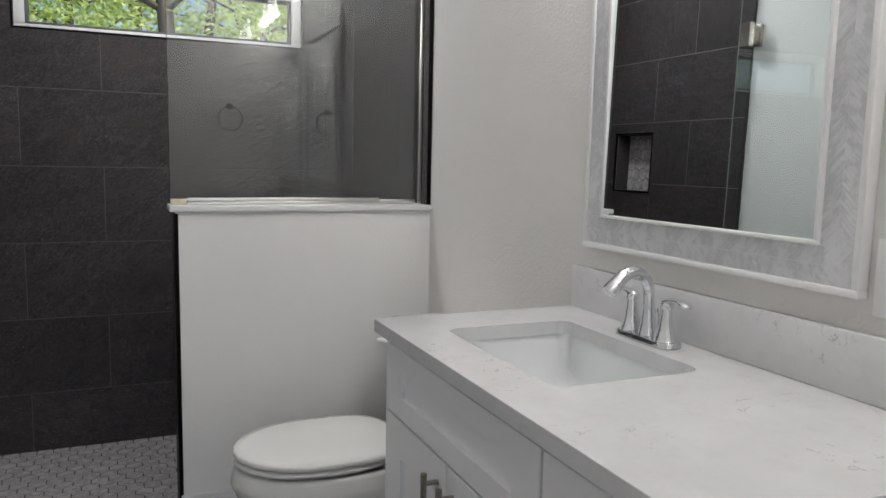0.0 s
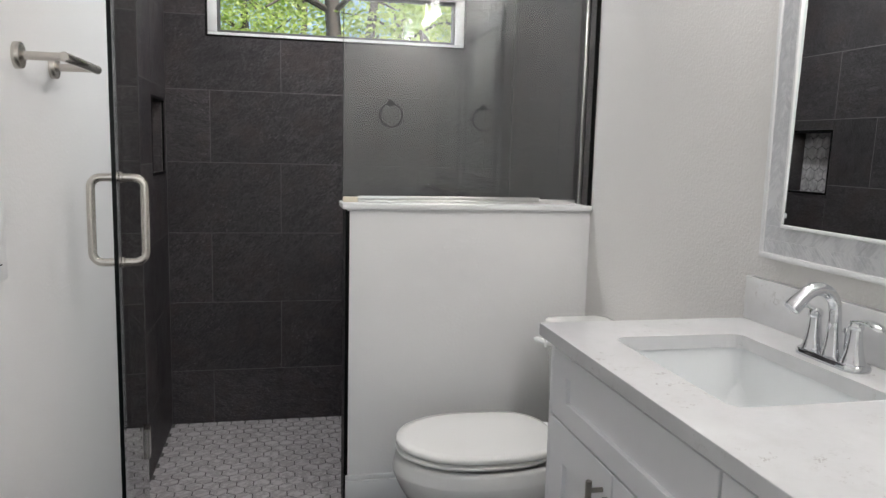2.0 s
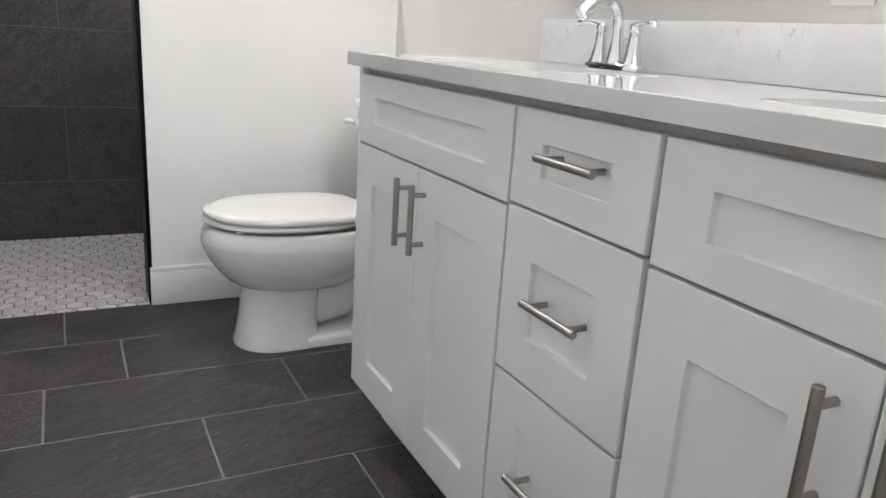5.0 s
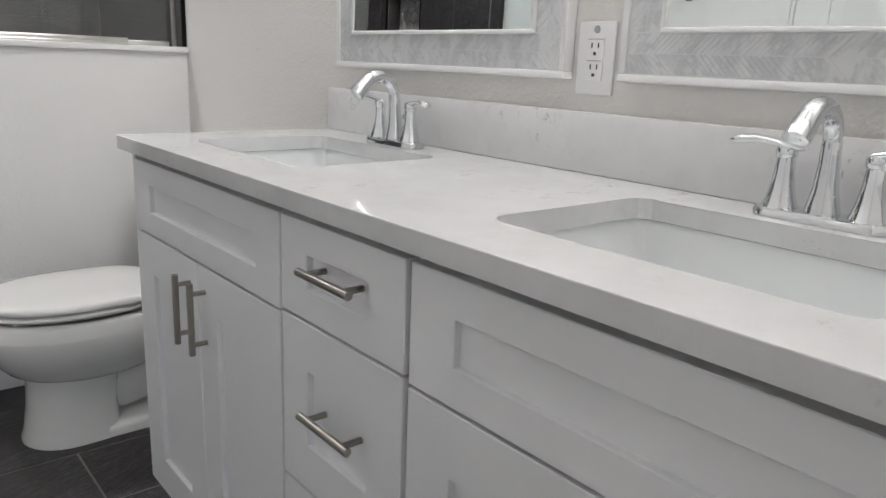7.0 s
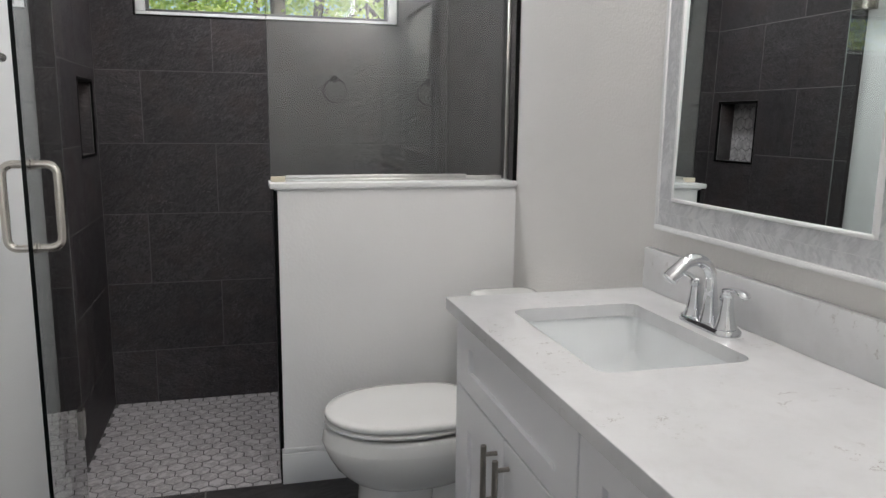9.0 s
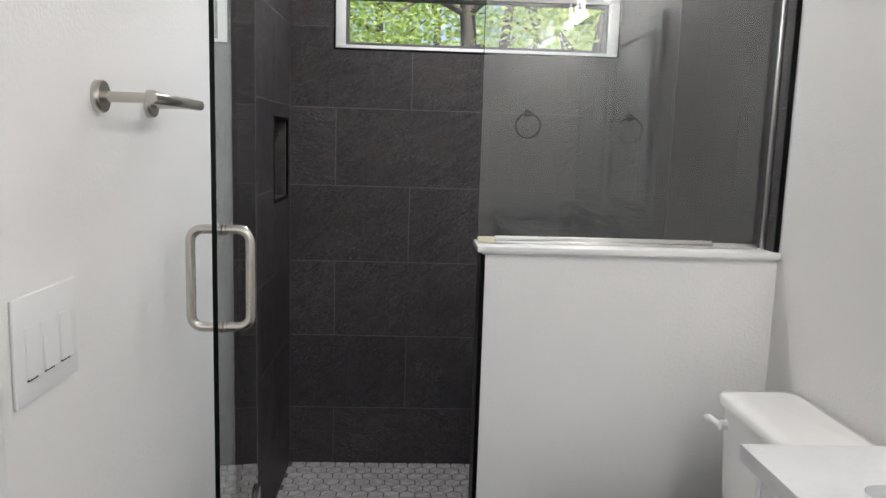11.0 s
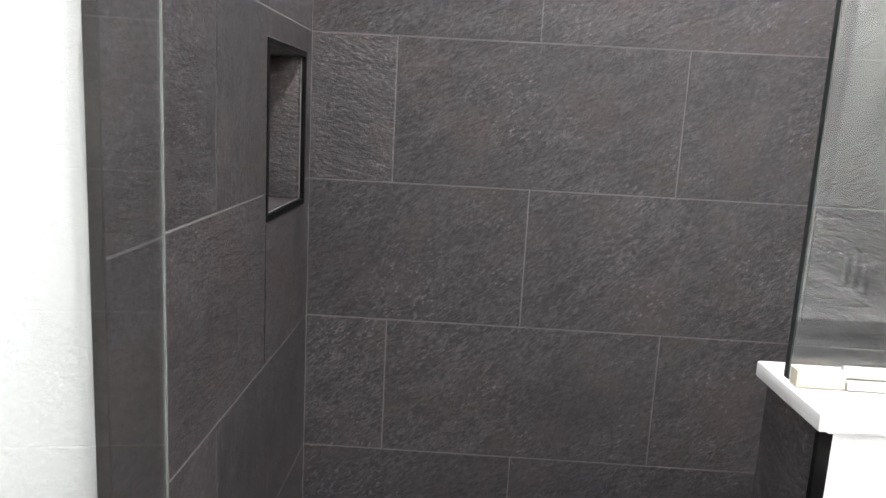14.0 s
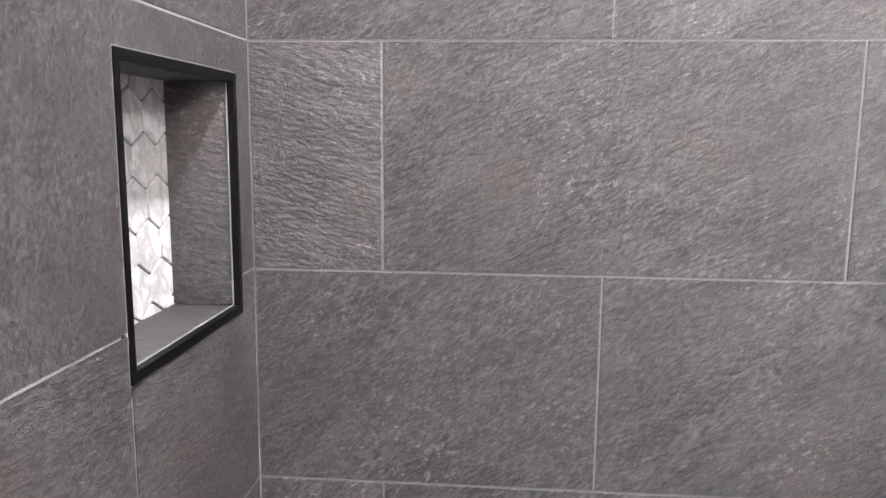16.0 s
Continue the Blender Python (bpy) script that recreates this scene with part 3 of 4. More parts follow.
def bar_pull(owner, centre, upright, length=0.135):
    """A straight round bar on two posts."""
    c = Vector(centre)
    w = Vector((0, 0, 1)) if upright else Vector((0, 1, 0))
    bm = bmesh.new()
    r = 0.0058
    tube(bm, [c - w * length / 2, c - w * (length / 2 - 0.0008), c + w * (length / 2 - 0.0008), c + w * length / 2], [r - 0.0008, r, r, r - 0.0008], 16)
    for s in (-1, 1):
        q = c + w * s * length * 0.355
        tube(bm, [q, q + Vector((0.031, 0, 0))], 0.0045, 12)
    return part("handle", bm, PULL, owner, "brushed nickel bar handle")


def shaker(name, owner, y0, y1, z0, z1, rail=0.062, stile=0.076, label=""):
    """A flat-panelled front: rails and stiles round a sunk panel."""
    rings = []
    for x, gy, gz in ((FX + 0.019, 0, 0), (FX + 0.0012, 0, 0), (FX, 0.0012, 0.0012), (FX, stile - 0.0008, rail - 0.0008), (FX + 0.0008, stile, rail), (FX + 0.0095, stile, rail), (FX + 0.0095, stile + 0.0006, rail + 0.0006)):
        rings.append([Vector((x, y, z)) for y, z in ((y0 + gy, z0 + gz), (y1 - gy, z0 + gz), (y1 - gy, z1 - gz), (y0 + gy, z1 - gz))])
    bm = loft(bmesh.new(), rings)
    return part(name, bm, CABINET, owner, label, smooth=30)


def carcass(owner, y0, y1):
    bm = bmesh.new()
    # open-topped box: front frame, sides, floor and back
    z0, z1 = CZ0 - 0.01, CB - 0.001
    box(bm, FX + 0.020, FX + 0.036, y0, y1, z0, z1)
    box(bm, FX + 0.0362, XR - 0.020, y0, y0 + 0.016, z0, z1)
    box(bm, FX + 0.0362, XR - 0.020, y1 - 0.016, y1, z0, z1)
    box(bm, FX + 0.0362, XR - 0.020, y0 + 0.0162, y1 - 0.0162, z0, z0 + 0.016)
    box(bm, XR - 0.0198, XR - 0.002, y0, y1, z0, z1)
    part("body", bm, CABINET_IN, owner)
    part("toe_kick", boxed(FX + 0.085, XR - 0.01, y0, y1, 0.0, CZ0 - 0.0105), CABINET, owner)


G = 0.0025
for y0, y1 in ((0.772, 1.390), (-0.098, 0.470)):
    cab = thing("vanity_cabinet", (0.85, (y0 + y1) / 2, 0), "white shaker sink cabinet with two doors and nickel bar handles", "cabinet", "vanity cabinets")
    carcass(cab, y0, y1)
    m = (y0 + y1) / 2
    shaker("false_drawer_front", cab, y0 + G, y1 - G, 0.692 + G, CZ1, 0.045)
    for a, b_, hy in ((y0 + G, m - 0.0015, m - 0.034), (m + 0.0015, y1 - G, m + 0.034)):
        dr = shaker("door", cab, a, b_, CZ0, 0.692 - G, 0.079)
        bar_pull(dr, (FX - 0.027, hy + 0.003, 0.600), True, 0.130)
end = thing("cabinet_end_panel", (0.85, 1.392, 0), "white painted end panel of the vanity", "panel")
outline = ((FX + 0.001, CZ0), (FX + 0.085, CZ0), (FX + 0.085, 0.0), (XR - 0.002, 0.0), (XR - 0.002, CB - 0.001), (FX + 0.001, CB - 0.001))
part("board", loft(bmesh.new(), [[Vector((x, y, z)) for x, z in outline] for y in (1.3905, 1.403)]), CABINET, end)
fill = thing("cabinet_filler", (0.65, -0.15, 0), "white painted filler strip between vanity and wall", "filler strip")
part("board", boxed(FX + 0.012, FX + 0.03, YS + 0.001, -0.099, CZ0, CB - 0.001, bevel=0.001), CABINET, fill)

bank = thing("drawer_cabinet", (0.85, 0.621, 0), "white shaker three-drawer cabinet with nickel bar handles", "cabinet", "vanity cabinets")
carcass(bank, 0.4705, 0.7715)
for z0, z1, hz in ((0.698 + G, CZ1, 0.782), (0.440 + G, 0.698 - G, 0.580), (CZ0, 0.440 - G, 0.305)):
    dr = shaker("drawer", bank, 0.4705 + 0.007, 0.7715 - 0.004, z0, z1, 0.045 if z1 - z0 < 0.2 else 0.070, 0.072)
    bar_pull(dr, (FX - 0.026, 0.612, hz - 0.003), False, 0.122)

SINKS = (1.080, 0.238)
SX0, SX1, SW = 0.695, 0.980, 0.205
TAPS = (1.078, 0.226)


def worktop():
    top = thing("worktop", (0.85, 0.6, CB), "white quartz worktop with faint grey-brown veins", "worktop")
    bm = bmesh.new()
    cuts = (YS + 0.001, 0.655, 1.430)
    for i, sy in enumerate((SINKS[1], SINKS[0])):
        y0, y1 = cuts[i], cuts[i + 1]
        for z in (CT, CB):
            inner = [bm.verts.new(p) for p in rounded(SX0, SX1, sy - SW, sy + SW, z, 0.03)]
            outer = [bm.verts.new(p) for p in ((XR - 0.001, y1, z), (CX0, y1, z), (CX0, y0, z), (XR - 0.001, y0, z))]
            n = len(inner) // 4
            for k in range(4):
                seg = inner[k * n:(k + 1) * n]
                for a, b_ in zip(seg, seg[1:]):
                    bm.faces.new((a, b_, outer[k]))
                nxt = inner[((k + 1) * n) % len(inner)]
                bm.faces.new((seg[-1], nxt, outer[(k + 1) % 4], outer[k]))
            if z == CT:
                upper = inner
            else:
                for a in range(len(inner)):
                    b_ = (a + 1) % len(inner)
                    bm.faces.new((upper[a], upper[b_], inner[b_], inner[a]))
    for p, q in (((CX0, cuts[0]), (CX0, 0.655)), ((CX0, 0.655), (CX0, cuts[2])), ((CX0, cuts[2]), (XR - 0.001, cuts[2])), ((XR - 0.001, cuts[2]), (XR - 0.001, 0.655)), ((XR - 0.001, 0.655), (XR - 0.001, cuts[0])), ((XR - 0.001, cuts[0]), (CX0, cuts[0]))):
        bm.faces.new([bm.verts.new((*a, z)) for a, z in ((p, CB), (q, CB), (q, CT), (p, CT))])
    bmesh.ops.remove_doubles(bm, verts=bm.verts, dist=0.0003)
    edges = [e for e in bm.edges if len(e.link_faces) == 2 and e.calc_face_angle(0) > 1.0 and min(v.co.z for v in e.verts) > CT - 0.001]
    bmesh.ops.bevel(bm, geom=edges, offset=0.0014, segments=2, affect="EDGES", profile=0.5)
    part("slab", bm, QUARTZ, top, smooth=0)


worktop()
splash = thing("backsplash", (XR - 0.01, 0.6, CT), "white quartz backsplash strip with veins", "backsplash")
part("back_strip", boxed(XR - 0.021, XR - 0.001, YS + 0.022, 1.430, CT + 0.0005, CT + 0.098, bevel=0.0015), QUARTZ, splash)
part("side_strip", boxed(CX0 + 0.004, XR - 0.022, YS + 0.001, YS + 0.021, CT + 0.0005, CT + 0.098, bevel=0.0015), QUARTZ, splash)


def sink(sy):
    ob = thing("sink", (0.83, sy, CB - 0.14), "white rectangular undermount ceramic sink", "sink", "vanity sinks")
    bm = bmesh.new()
    rings = []
    # flange, steep walls, tight turn, floor falling to the drain
    for front, back, side, z, r in ((0.030, 0.024, 0.036, 0.0015, 0.05), (0.004, 0.004, 0.005, 0.0015, 0.034), (0.002, 0.002, 0.003, 0.010, 0.026), (-0.006, -0.002, -0.008, 0.060, 0.016), (-0.014, -0.005, -0.016, 0.098, 0.014),
                                    (-0.022, -0.009, -0.024, 0.116, 0.024), (-0.036, -0.020, -0.038, 0.126, 0.018), (-0.060, -0.045, -0.070, 0.131, 0.012), (-0.110, -0.110, -0.160, 0.137, 0.010)):
        rings.append(rounded(SX0 - front, SX1 + back, sy - SW - side, sy + SW + side, CB - z, r, 6))
    outer = [[Vector(p) + Vector((0, 0, -0.012)) for p in rounded(SX0 - 0.030, SX1 + 0.024, sy - SW - 0.036, sy + SW + 0.036, CB - 0.0015, 0.05, 6)]]
    outer.append([Vector(p) for p in rounded(SX0 + 0.03, SX1 - 0.03, sy - SW + 0.04, sy + SW - 0.04, CB - 0.158, 0.04, 6)])
    loft(bm, outer[::-1] + rings)
    part("basin", bm, SINK, ob, smooth=30)
    bm = bmesh.new()
    lathe(bm, (0.835, sy, CB - 0.1368), [(0.001, 0.003), (0.012, 0.0035), (0.014, 0.001), (0.020, 0.0012), (0.022, 0.0003)], 24)
    part("drain", bm, CHROME, ob, "chrome drain")


for sy in SINKS:
    sink(sy)


def faucet(sy):
    x = 1.028
    ob = thing("faucet", (x, sy, CT), "polished chrome two-handle faucet with an arched spout", "faucet", "vanity faucets")
    bm = bmesh.new()
    loft(bm, [rounded(x - 0.026 + g, x + 0.026 - g, sy - 0.080 + g, sy + 0.080 - g, CT + z, 0.024 - g, 6) for g, z in ((0.0, 0.0003), (0.0, 0.008), (0.003, 0.012), (0.012, 0.014))])
    part("base_plate", bm, CHROME, ob)
    for s in (-1, 1):
        hy = sy + s * 0.051
        bm = bmesh.new()
        lathe(bm, (x, hy, CT + 0.006), [(0.0235, 0.0), (0.0232, 0.004), (0.0190, 0.013), (0.0150, 0.028), (0.0122, 0.046), (0.0108, 0.064), (0.0102, 0.066)], 24)
        handle = part("handle_body", bm, CHROME, ob, smooth=45)
        bm = bmesh.new()
        z = CT + 0.0725
        lathe(bm, (x, hy, z - 0.0005), [(0.0115, 0.0), (0.0128, 0.003), (0.0128, 0.010), (0.009, 0.016), (0.003, 0.018)], 12)
        tube(bm, [(x - 0.002, hy - s * 0.004, z + 0.012), (x - 0.003, hy + s * 0.016, z + 0.017), (x - 0.006, hy + s * 0.036, z + 0.019), (x - 0.009, hy + s * 0.056, z + 0.017), (x - 0.011, hy + s * 0.066, z + 0.014), (x - 0.0115, hy + s * 0.069, z + 0.013)], [0.009, 0.0085, 0.0095, 0.0115, 0.009, 0.003], 14, 0.55)
        part("lever", bm, CHROME, handle, smooth=50)
    bm = bmesh.new()
    pts = [(x, sy, CT + 0.010), (x, sy, CT + 0.018), (x, sy, CT + 0.040), (x - 0.001, sy, CT + 0.07), (x - 0.003, sy, CT + 0.094)]
    pts += [tuple(p) for p in arc((x - 0.042, sy, CT + 0.096), 0.039, 0, 140, 9)]
    last = Vector(pts[-1])
    d = Vector((-0.72, 0, -0.69))
    pts += [tuple(last + d * 0.009), tuple(last + d * 0.022), tuple(last + d * 0.031), tuple(last + d * 0.033)]
    radii = [0.021, 0.0195, 0.0148, 0.0122, 0.0112] + [0.0108 + 0.0003 * k for k in range(10)] + [0.0146, 0.0156, 0.0150, 0.012]
    tube(bm, pts, radii, 14)
    part("spout", bm, CHROME, ob, smooth=40)
    bm = bmesh.new()
    tube(bm, [(x + 0.026, sy, CT + 0.014), (x + 0.026, sy, CT + 0.05), (x + 0.026, sy, CT + 0.054), (x + 0.026, sy, CT + 0.062)], [0.003, 0.003, 0.0065, 0.0055], 10)
    part("drain_rod", bm, CHROME, ob)


for sy in TAPS:
    faucet(sy)

# ---------------------------------------------------------------- mirrors
MZ0, MZ1 = 1.028, 1.930


def mirror(y0, y1, turn, lean):
    ob = thing("mirror", (XR, (y0 + y1) / 2, MZ0), "wall mirror framed in grey marble herringbone with white edging", "mirror", "vanity mirrors")
    z0, z1 = MZ0, MZ1
    o, w, i = 0.012, 0.059, 0.0075
    part("backing", boxed(XR - 0.010, XR - 0.001, y0 + 0.004, y1 - 0.004, z0 + 0.004, z1 - 0.004), MOSAIC_GROUT, ob)

    def border(name, a, wide, x0, x1, bev, mat=TRIM, words="white edging strip"):
        bm = bmesh.new()
        ya, yb, za, zb = y0 + a, y1 - a, z0 + a, z1 - a
        for p in ((ya, yb, za, za + wide), (ya, yb, zb - wide, zb), (ya, ya + wide, za + wide, zb - wide), (yb - wide, yb, za + wide, zb - wide)):
            box(bm, x0, x1, *p, bev)
        return part(name, bm, mat, ob, words)

    border("grout_bed", o + 0.0003, w - 0.0006, XR - 0.0200, XR - 0.0105, 0.0, MOSAIC_GROUT, "pale grey grout between marble strips")
    border("outer_edging", 0.0, o, XR - 0.024, XR - 0.0005, 0.002)
    border("inner_edging", o + w, i, XR - 0.0285, XR - 0.0105, 0.0018)
    a = o + w + i
    bm = boxed(XR - 0.0185, XR - 0.0145, y0 + a - 0.002, y1 - a + 0.002, z0 + a - 0.002, z1 - a + 0.002)
    for v in bm.verts:
        v.co.x += (v.co.z - (z0 + z1) / 2) * lean - (v.co.y - (y0 + y1) / 2) * turn        # hung slightly out of true
    part("mirror_glass", bm, MIRROR, ob, "clear mirror glass", smooth=0)
    # slanted marble strips, two rows in each band, meeting in a zigzag
    verts, faces = [], []
    pitch, half, gap = 0.0092, w / 2, 0.0005

    def strip(c):
        n = len(verts)
        lift = XR - 0.0205 + rng.uniform(-0.0004, 0.0004)
        mid = sum((Vector(p) for p in c), Vector((0, 0))) / 4
        for p in c:
            verts.append((XR - 0.0105, p[0], p[1]))
        for p in c:
            q = Vector(p) + (mid - Vector(p)).normalized() * 0.0007
            verts.append((lift, q.x, q.y))
        faces.append((n + 4, n + 5, n + 6, n + 7))
        for k in range(4):
            faces.append((n + k, n + (k + 1) % 4, n + 4 + (k + 1) % 4, n + 4 + k))

    def band(length, put):
        k = -half
        while k < length:
            for row, s in ((0, 1), (1, -1)):
                b0, b1 = row * half + 0.0002, (row + 1) * half - 0.0002
                lo, hi = (k, k + half) if s > 0 else (k + half, k)
                c = [(lo + gap / 2, b0), (lo + pitch - gap / 2, b0), (hi + pitch - gap / 2, b1), (hi + gap / 2, b1)]
                c = [(min(max(u, 0.0), length), v) for u, v in c]
                if abs(c[1][0] - c[0][0]) + abs(c[2][0] - c[3][0]) > 0.002:
                    strip([put(u, v) for u, v in c])
            k += pitch

    ya, yb, za, zb = y0 + o + 0.0006, y1 - o - 0.0006, z0 + o + 0.0006, z1 - o - 0.0006
    band(yb - ya, lambda u, v: (ya + u, za + v))
    band(yb - ya, lambda u, v: (ya + u, zb - v))
    band(zb - za - 2 * w - 0.002, lambda u, v: (ya + v, za + w + 0.001 + u))
    band(zb - za - 2 * w - 0.002, lambda u, v: (yb - v, za + w + 0.001 + u))
    me = bpy.data.meshes.new("mosaic")
    me.from_pydata([tuple(Vector(v) - ORIGIN[ob.name]) for v in verts], [], faces)
    me.materials.append(MOSAIC)
    mo = new("mosaic", me)
    mo.parent = ob
    tagged(mo, "grey marble herringbone strips", kind="stuff")


mirror(0.688, 1.389, 0.012, 0.013)
mirror(-0.110, 0.580, -0.011, 0.026)


# ---------------------------------------------------------------- vanity lights
def vanity_light(sy):
    ob = thing("vanity_light", (XR, sy, 2.21), "dark bronze vanity light with three clear glass shades", "wall lamp", "vanity lights")
    part("back_plate", boxed(XR - 0.022, XR - 0.0005, sy - 0.10, sy + 0.10, 2.205, 2.285, bevel=0.004), DARK_METAL, ob)
    bm = bmesh.new()
    tube(bm, [(XR - 0.055, sy - 0.26, 2.245), (XR - 0.055, sy + 0.26, 2.245)], 0.011, 14)
    tube(bm, [(XR - 0.02, sy, 2.245), (XR - 0.055, sy, 2.245)], 0.012, 12)
    part("bar", bm, DARK_METAL, ob)
    for k in (-1, 0, 1):
        y = sy + k * 0.18
        bm = bmesh.new()
        tube(bm, [(XR - 0.055, y, 2.245), (XR - 0.105, y, 2.26), (XR - 0.140, y, 2.252), (XR - 0.148, y, 2.225)], 0.007, 10)
        arm = part("arm", bm, DARK_METAL, ob)
        bm = bmesh.new()
        lathe(bm, (XR - 0.148, y, 1.96), [(0.006, 0.268), (0.020, 0.264), (0.030, 0.252), (0.0305, 0.243), (0.019, 0.242), (0.018, 0.215), (0.001, 0.214)], 20)
        part("socket", bm, DARK_METAL, arm)
        bm = bmesh.new()
        lathe(bm, (XR - 0.148, y, 1.96), [(0.032, 0.2415), (0.050, 0.232), (0.052, 0.215), (0.052, 0.085), (0.0495, 0.085), (0.0495, 0.213), (0.047, 0.229), (0.031, 0.2385)], 28)
        sh = part("shade", bm, SHADE_GLASS, ob, "clear glass cylinder shade")
        sh.visible_shadow = False
        bm = bmesh.new()
        lathe(bm, (XR - 0.148, y, 1.96), [(0.002, 0.213), (0.010, 0.212), (0.010, 0.195), (0.013, 0.170), (0.014, 0.150), (0.012, 0.132), (0.006, 0.122), (0.001, 0.120)], 18)
        bulb = part("bulb", bm, BULB, ob, "lit bulb")
        lamp = bpy.data.lights.new("bulb_lamp", "POINT")
        lamp.energy, lamp.color, lamp.shadow_soft_size = BULB_WATTS, BULB_COLOUR, 0.03
        lo = new("bulb_lamp", lamp)
        lo.location = (XR - 0.148, y, 2.06)


vanity_light(1.14)
vanity_light(0.25)

# ---------------------------------------------------------------- recessed light over the shower
can = thing("recessed_light", (0.18, 2.83, H), "white round recessed ceiling light over the shower", "ceiling light")
bm = bmesh.new()
lathe(bm, (0.18, 2.83, H), [(0.088, -0.0005), (0.088, -0.004), (0.084, -0.007), (0.066, -0.006), (0.064, -0.0005)], 32)
part("trim_ring", bm, PLASTIC, can)
bm = bmesh.new()
lathe(bm, (0.18, 2.83, H), [(0.063, -0.0008), (0.063, -0.003), (0.001, -0.0035)], 32)
part("lens", bm, glowing("downlight_lens", (1.0, 0.98, 0.97), 6.0), can, "glowing white lens")
lamp = bpy.data.lights.new("downlight_lamp", "AREA")
lamp.shape, lamp.size, lamp.energy, lamp.color = "DISK", 0.12, SHOWER_WATTS, (0.985, 0.98, 1.0)
lo = new("downlight_lamp", lamp)
lo.location = (0.18, 2.83, H - 0.012)

# ---------------------------------------------------------------- toilet
TY = 1.972


def egg(x0, x1, w, z, n=32, sharp=0.0, cy=TY):
    """An oval, blunt at the tank and rounder at the front."""
    out = []
    for k in range(n):
        a = 2 * math.pi * k / n
        c, s = math.cos(a), math.sin(a)
        u = (abs(c) ** 0.9) * (1 if c >= 0 else -1)
        v = (abs(s) ** (0.78 if c > 0 else 1.0)) * (1 if s >= 0 else -1)
        if c > 0:
            u = (abs(c) ** (0.9 - sharp)) * 1
        out.append(Vector(((x0 + x1) / 2 + u * (x1 - x0) / 2, cy + v * w / 2, z)))
    return out


toilet = thing("toilet", (0.72, TY, 0), "white porcelain toilet with the lid closed", "toilet")
bm = bmesh.new()
loft(bm, [egg(0.500, 0.76, 0.17, 0.172), egg(0.468, 0.80, 0.215, 0.183), egg(0.432, 0.84, 0.272, 0.205), egg(0.400, 0.87, 0.324, 0.240), egg(0.379, 0.885, 0.355, 0.275), egg(0.367, 0.892, 0.371, 0.303), egg(0.361, 0.895, 0.376, 0.322), egg(0.361, 0.895, 0.376, 0.327), egg(0.367, 0.90, 0.369, 0.355), egg(0.372, 0.90, 0.364, 0.365), egg(0.384, 0.895, 0.348, 0.369), egg(0.40, 0.875, 0.325, 0.366), egg(0.425, 0.85, 0.28, 0.30), egg(0.47, 0.80, 0.20, 0.24)])
part("bowl", bm, PORCELAIN, toilet, smooth=50)
bm = bmesh.new()
loft(bm, [egg(0.448, 0.700, 0.232, 0.0005, sharp=0.5), egg(0.448, 0.700, 0.232, 0.012, sharp=0.5), egg(0.455, 0.695, 0.222, 0.03, sharp=0.5), egg(0.466, 0.690, 0.215, 0.10, sharp=0.5), egg(0.470, 0.700, 0.205, 0.17, sharp=0.4), egg(0.462, 0.74, 0.215, 0.20, sharp=0.3)])
part("pedestal", bm, PORCELAIN, toilet, smooth=50)
bm = bmesh.new()
loft(bm, [rounded(0.60, 1.02, TY - 0.112 + g, TY + 0.112 - g, z, 0.05, 6) for g, z in ((0, 0.0005), (0, 0.020), (0.005, 0.030), (0.03, 0.036))])
part("foot", bm, PORCELAIN, toilet, smooth=50)
bm = bmesh.new()
tube(bm, [(0.62, TY, 0.19), (0.665, TY, 0.135), (0.715, TY, 0.108), (0.765, TY, 0.115), (0.805, TY, 0.155), (0.84, TY, 0.215), (0.875, TY, 0.27), (0.92, TY, 0.295), (0.965, TY, 0.26), (0.985, TY, 0.15), (0.985, TY, 0.03)], [0.075, 0.074, 0.072, 0.070, 0.068, 0.068, 0.068, 0.068, 0.068, 0.068, 0.07], 22)
box(bm, 0.84, 1.06, TY - 0.11, TY + 0.11, 0.26, 0.372, 0.03, 3)
part("trapway", bm, PORCELAIN, toilet, smooth=50)
for s in (-1, 1):
    bm = bmesh.new()
    lathe(bm, (0.80, TY + s * 0.092, 0.031), [(0.017, 0.0), (0.017, 0.012), (0.012, 0.022), (0.002, 0.025)], 18)
    part("bolt_cap", bm, PLASTIC, toilet)
bm = bmesh.new()
loft(bm, [egg(0.374, 0.845, 0.362, 0.3785), egg(0.368, 0.848, 0.372, 0.3830), egg(0.368, 0.848, 0.372, 0.3885), egg(0.374, 0.845, 0.362, 0.3920)])
part("seat", bm, PORCELAIN, toilet, smooth=50)
for px, py in ((0.45, -0.11), (0.45, 0.11), (0.70, -0.14), (0.70, 0.14)):
    part("seat_bumper", boxed(px - 0.012, px + 0.012, TY + py - 0.006, TY + py + 0.006, 0.3685, 0.3785, bevel=0.002), PLASTIC, toilet)
bm = bmesh.new()
lid = [egg(0.374, 0.842, 0.362, 0.3965, sharp=0.35), egg(0.369, 0.846, 0.372, 0.4010, sharp=0.35), egg(0.369, 0.846, 0.372, 0.4100, sharp=0.35), egg(0.374, 0.843, 0.364, 0.4150, sharp=0.35), egg(0.40, 0.83, 0.325, 0.4170, sharp=0.35), egg(0.50, 0.75, 0.18, 0.4180, sharp=0.35)]
loft(bm, lid)
part("lid", bm, PORCELAIN, toilet, smooth=50)
for s in (-1, 1):
    part("lid_hinge", boxed(0.836, 0.868, TY + s * 0.075 - 0.022, TY + s * 0.075 + 0.022, 0.376, 0.404, bevel=0.008, segments=3), PLASTIC, toilet)
bm = bmesh.new()
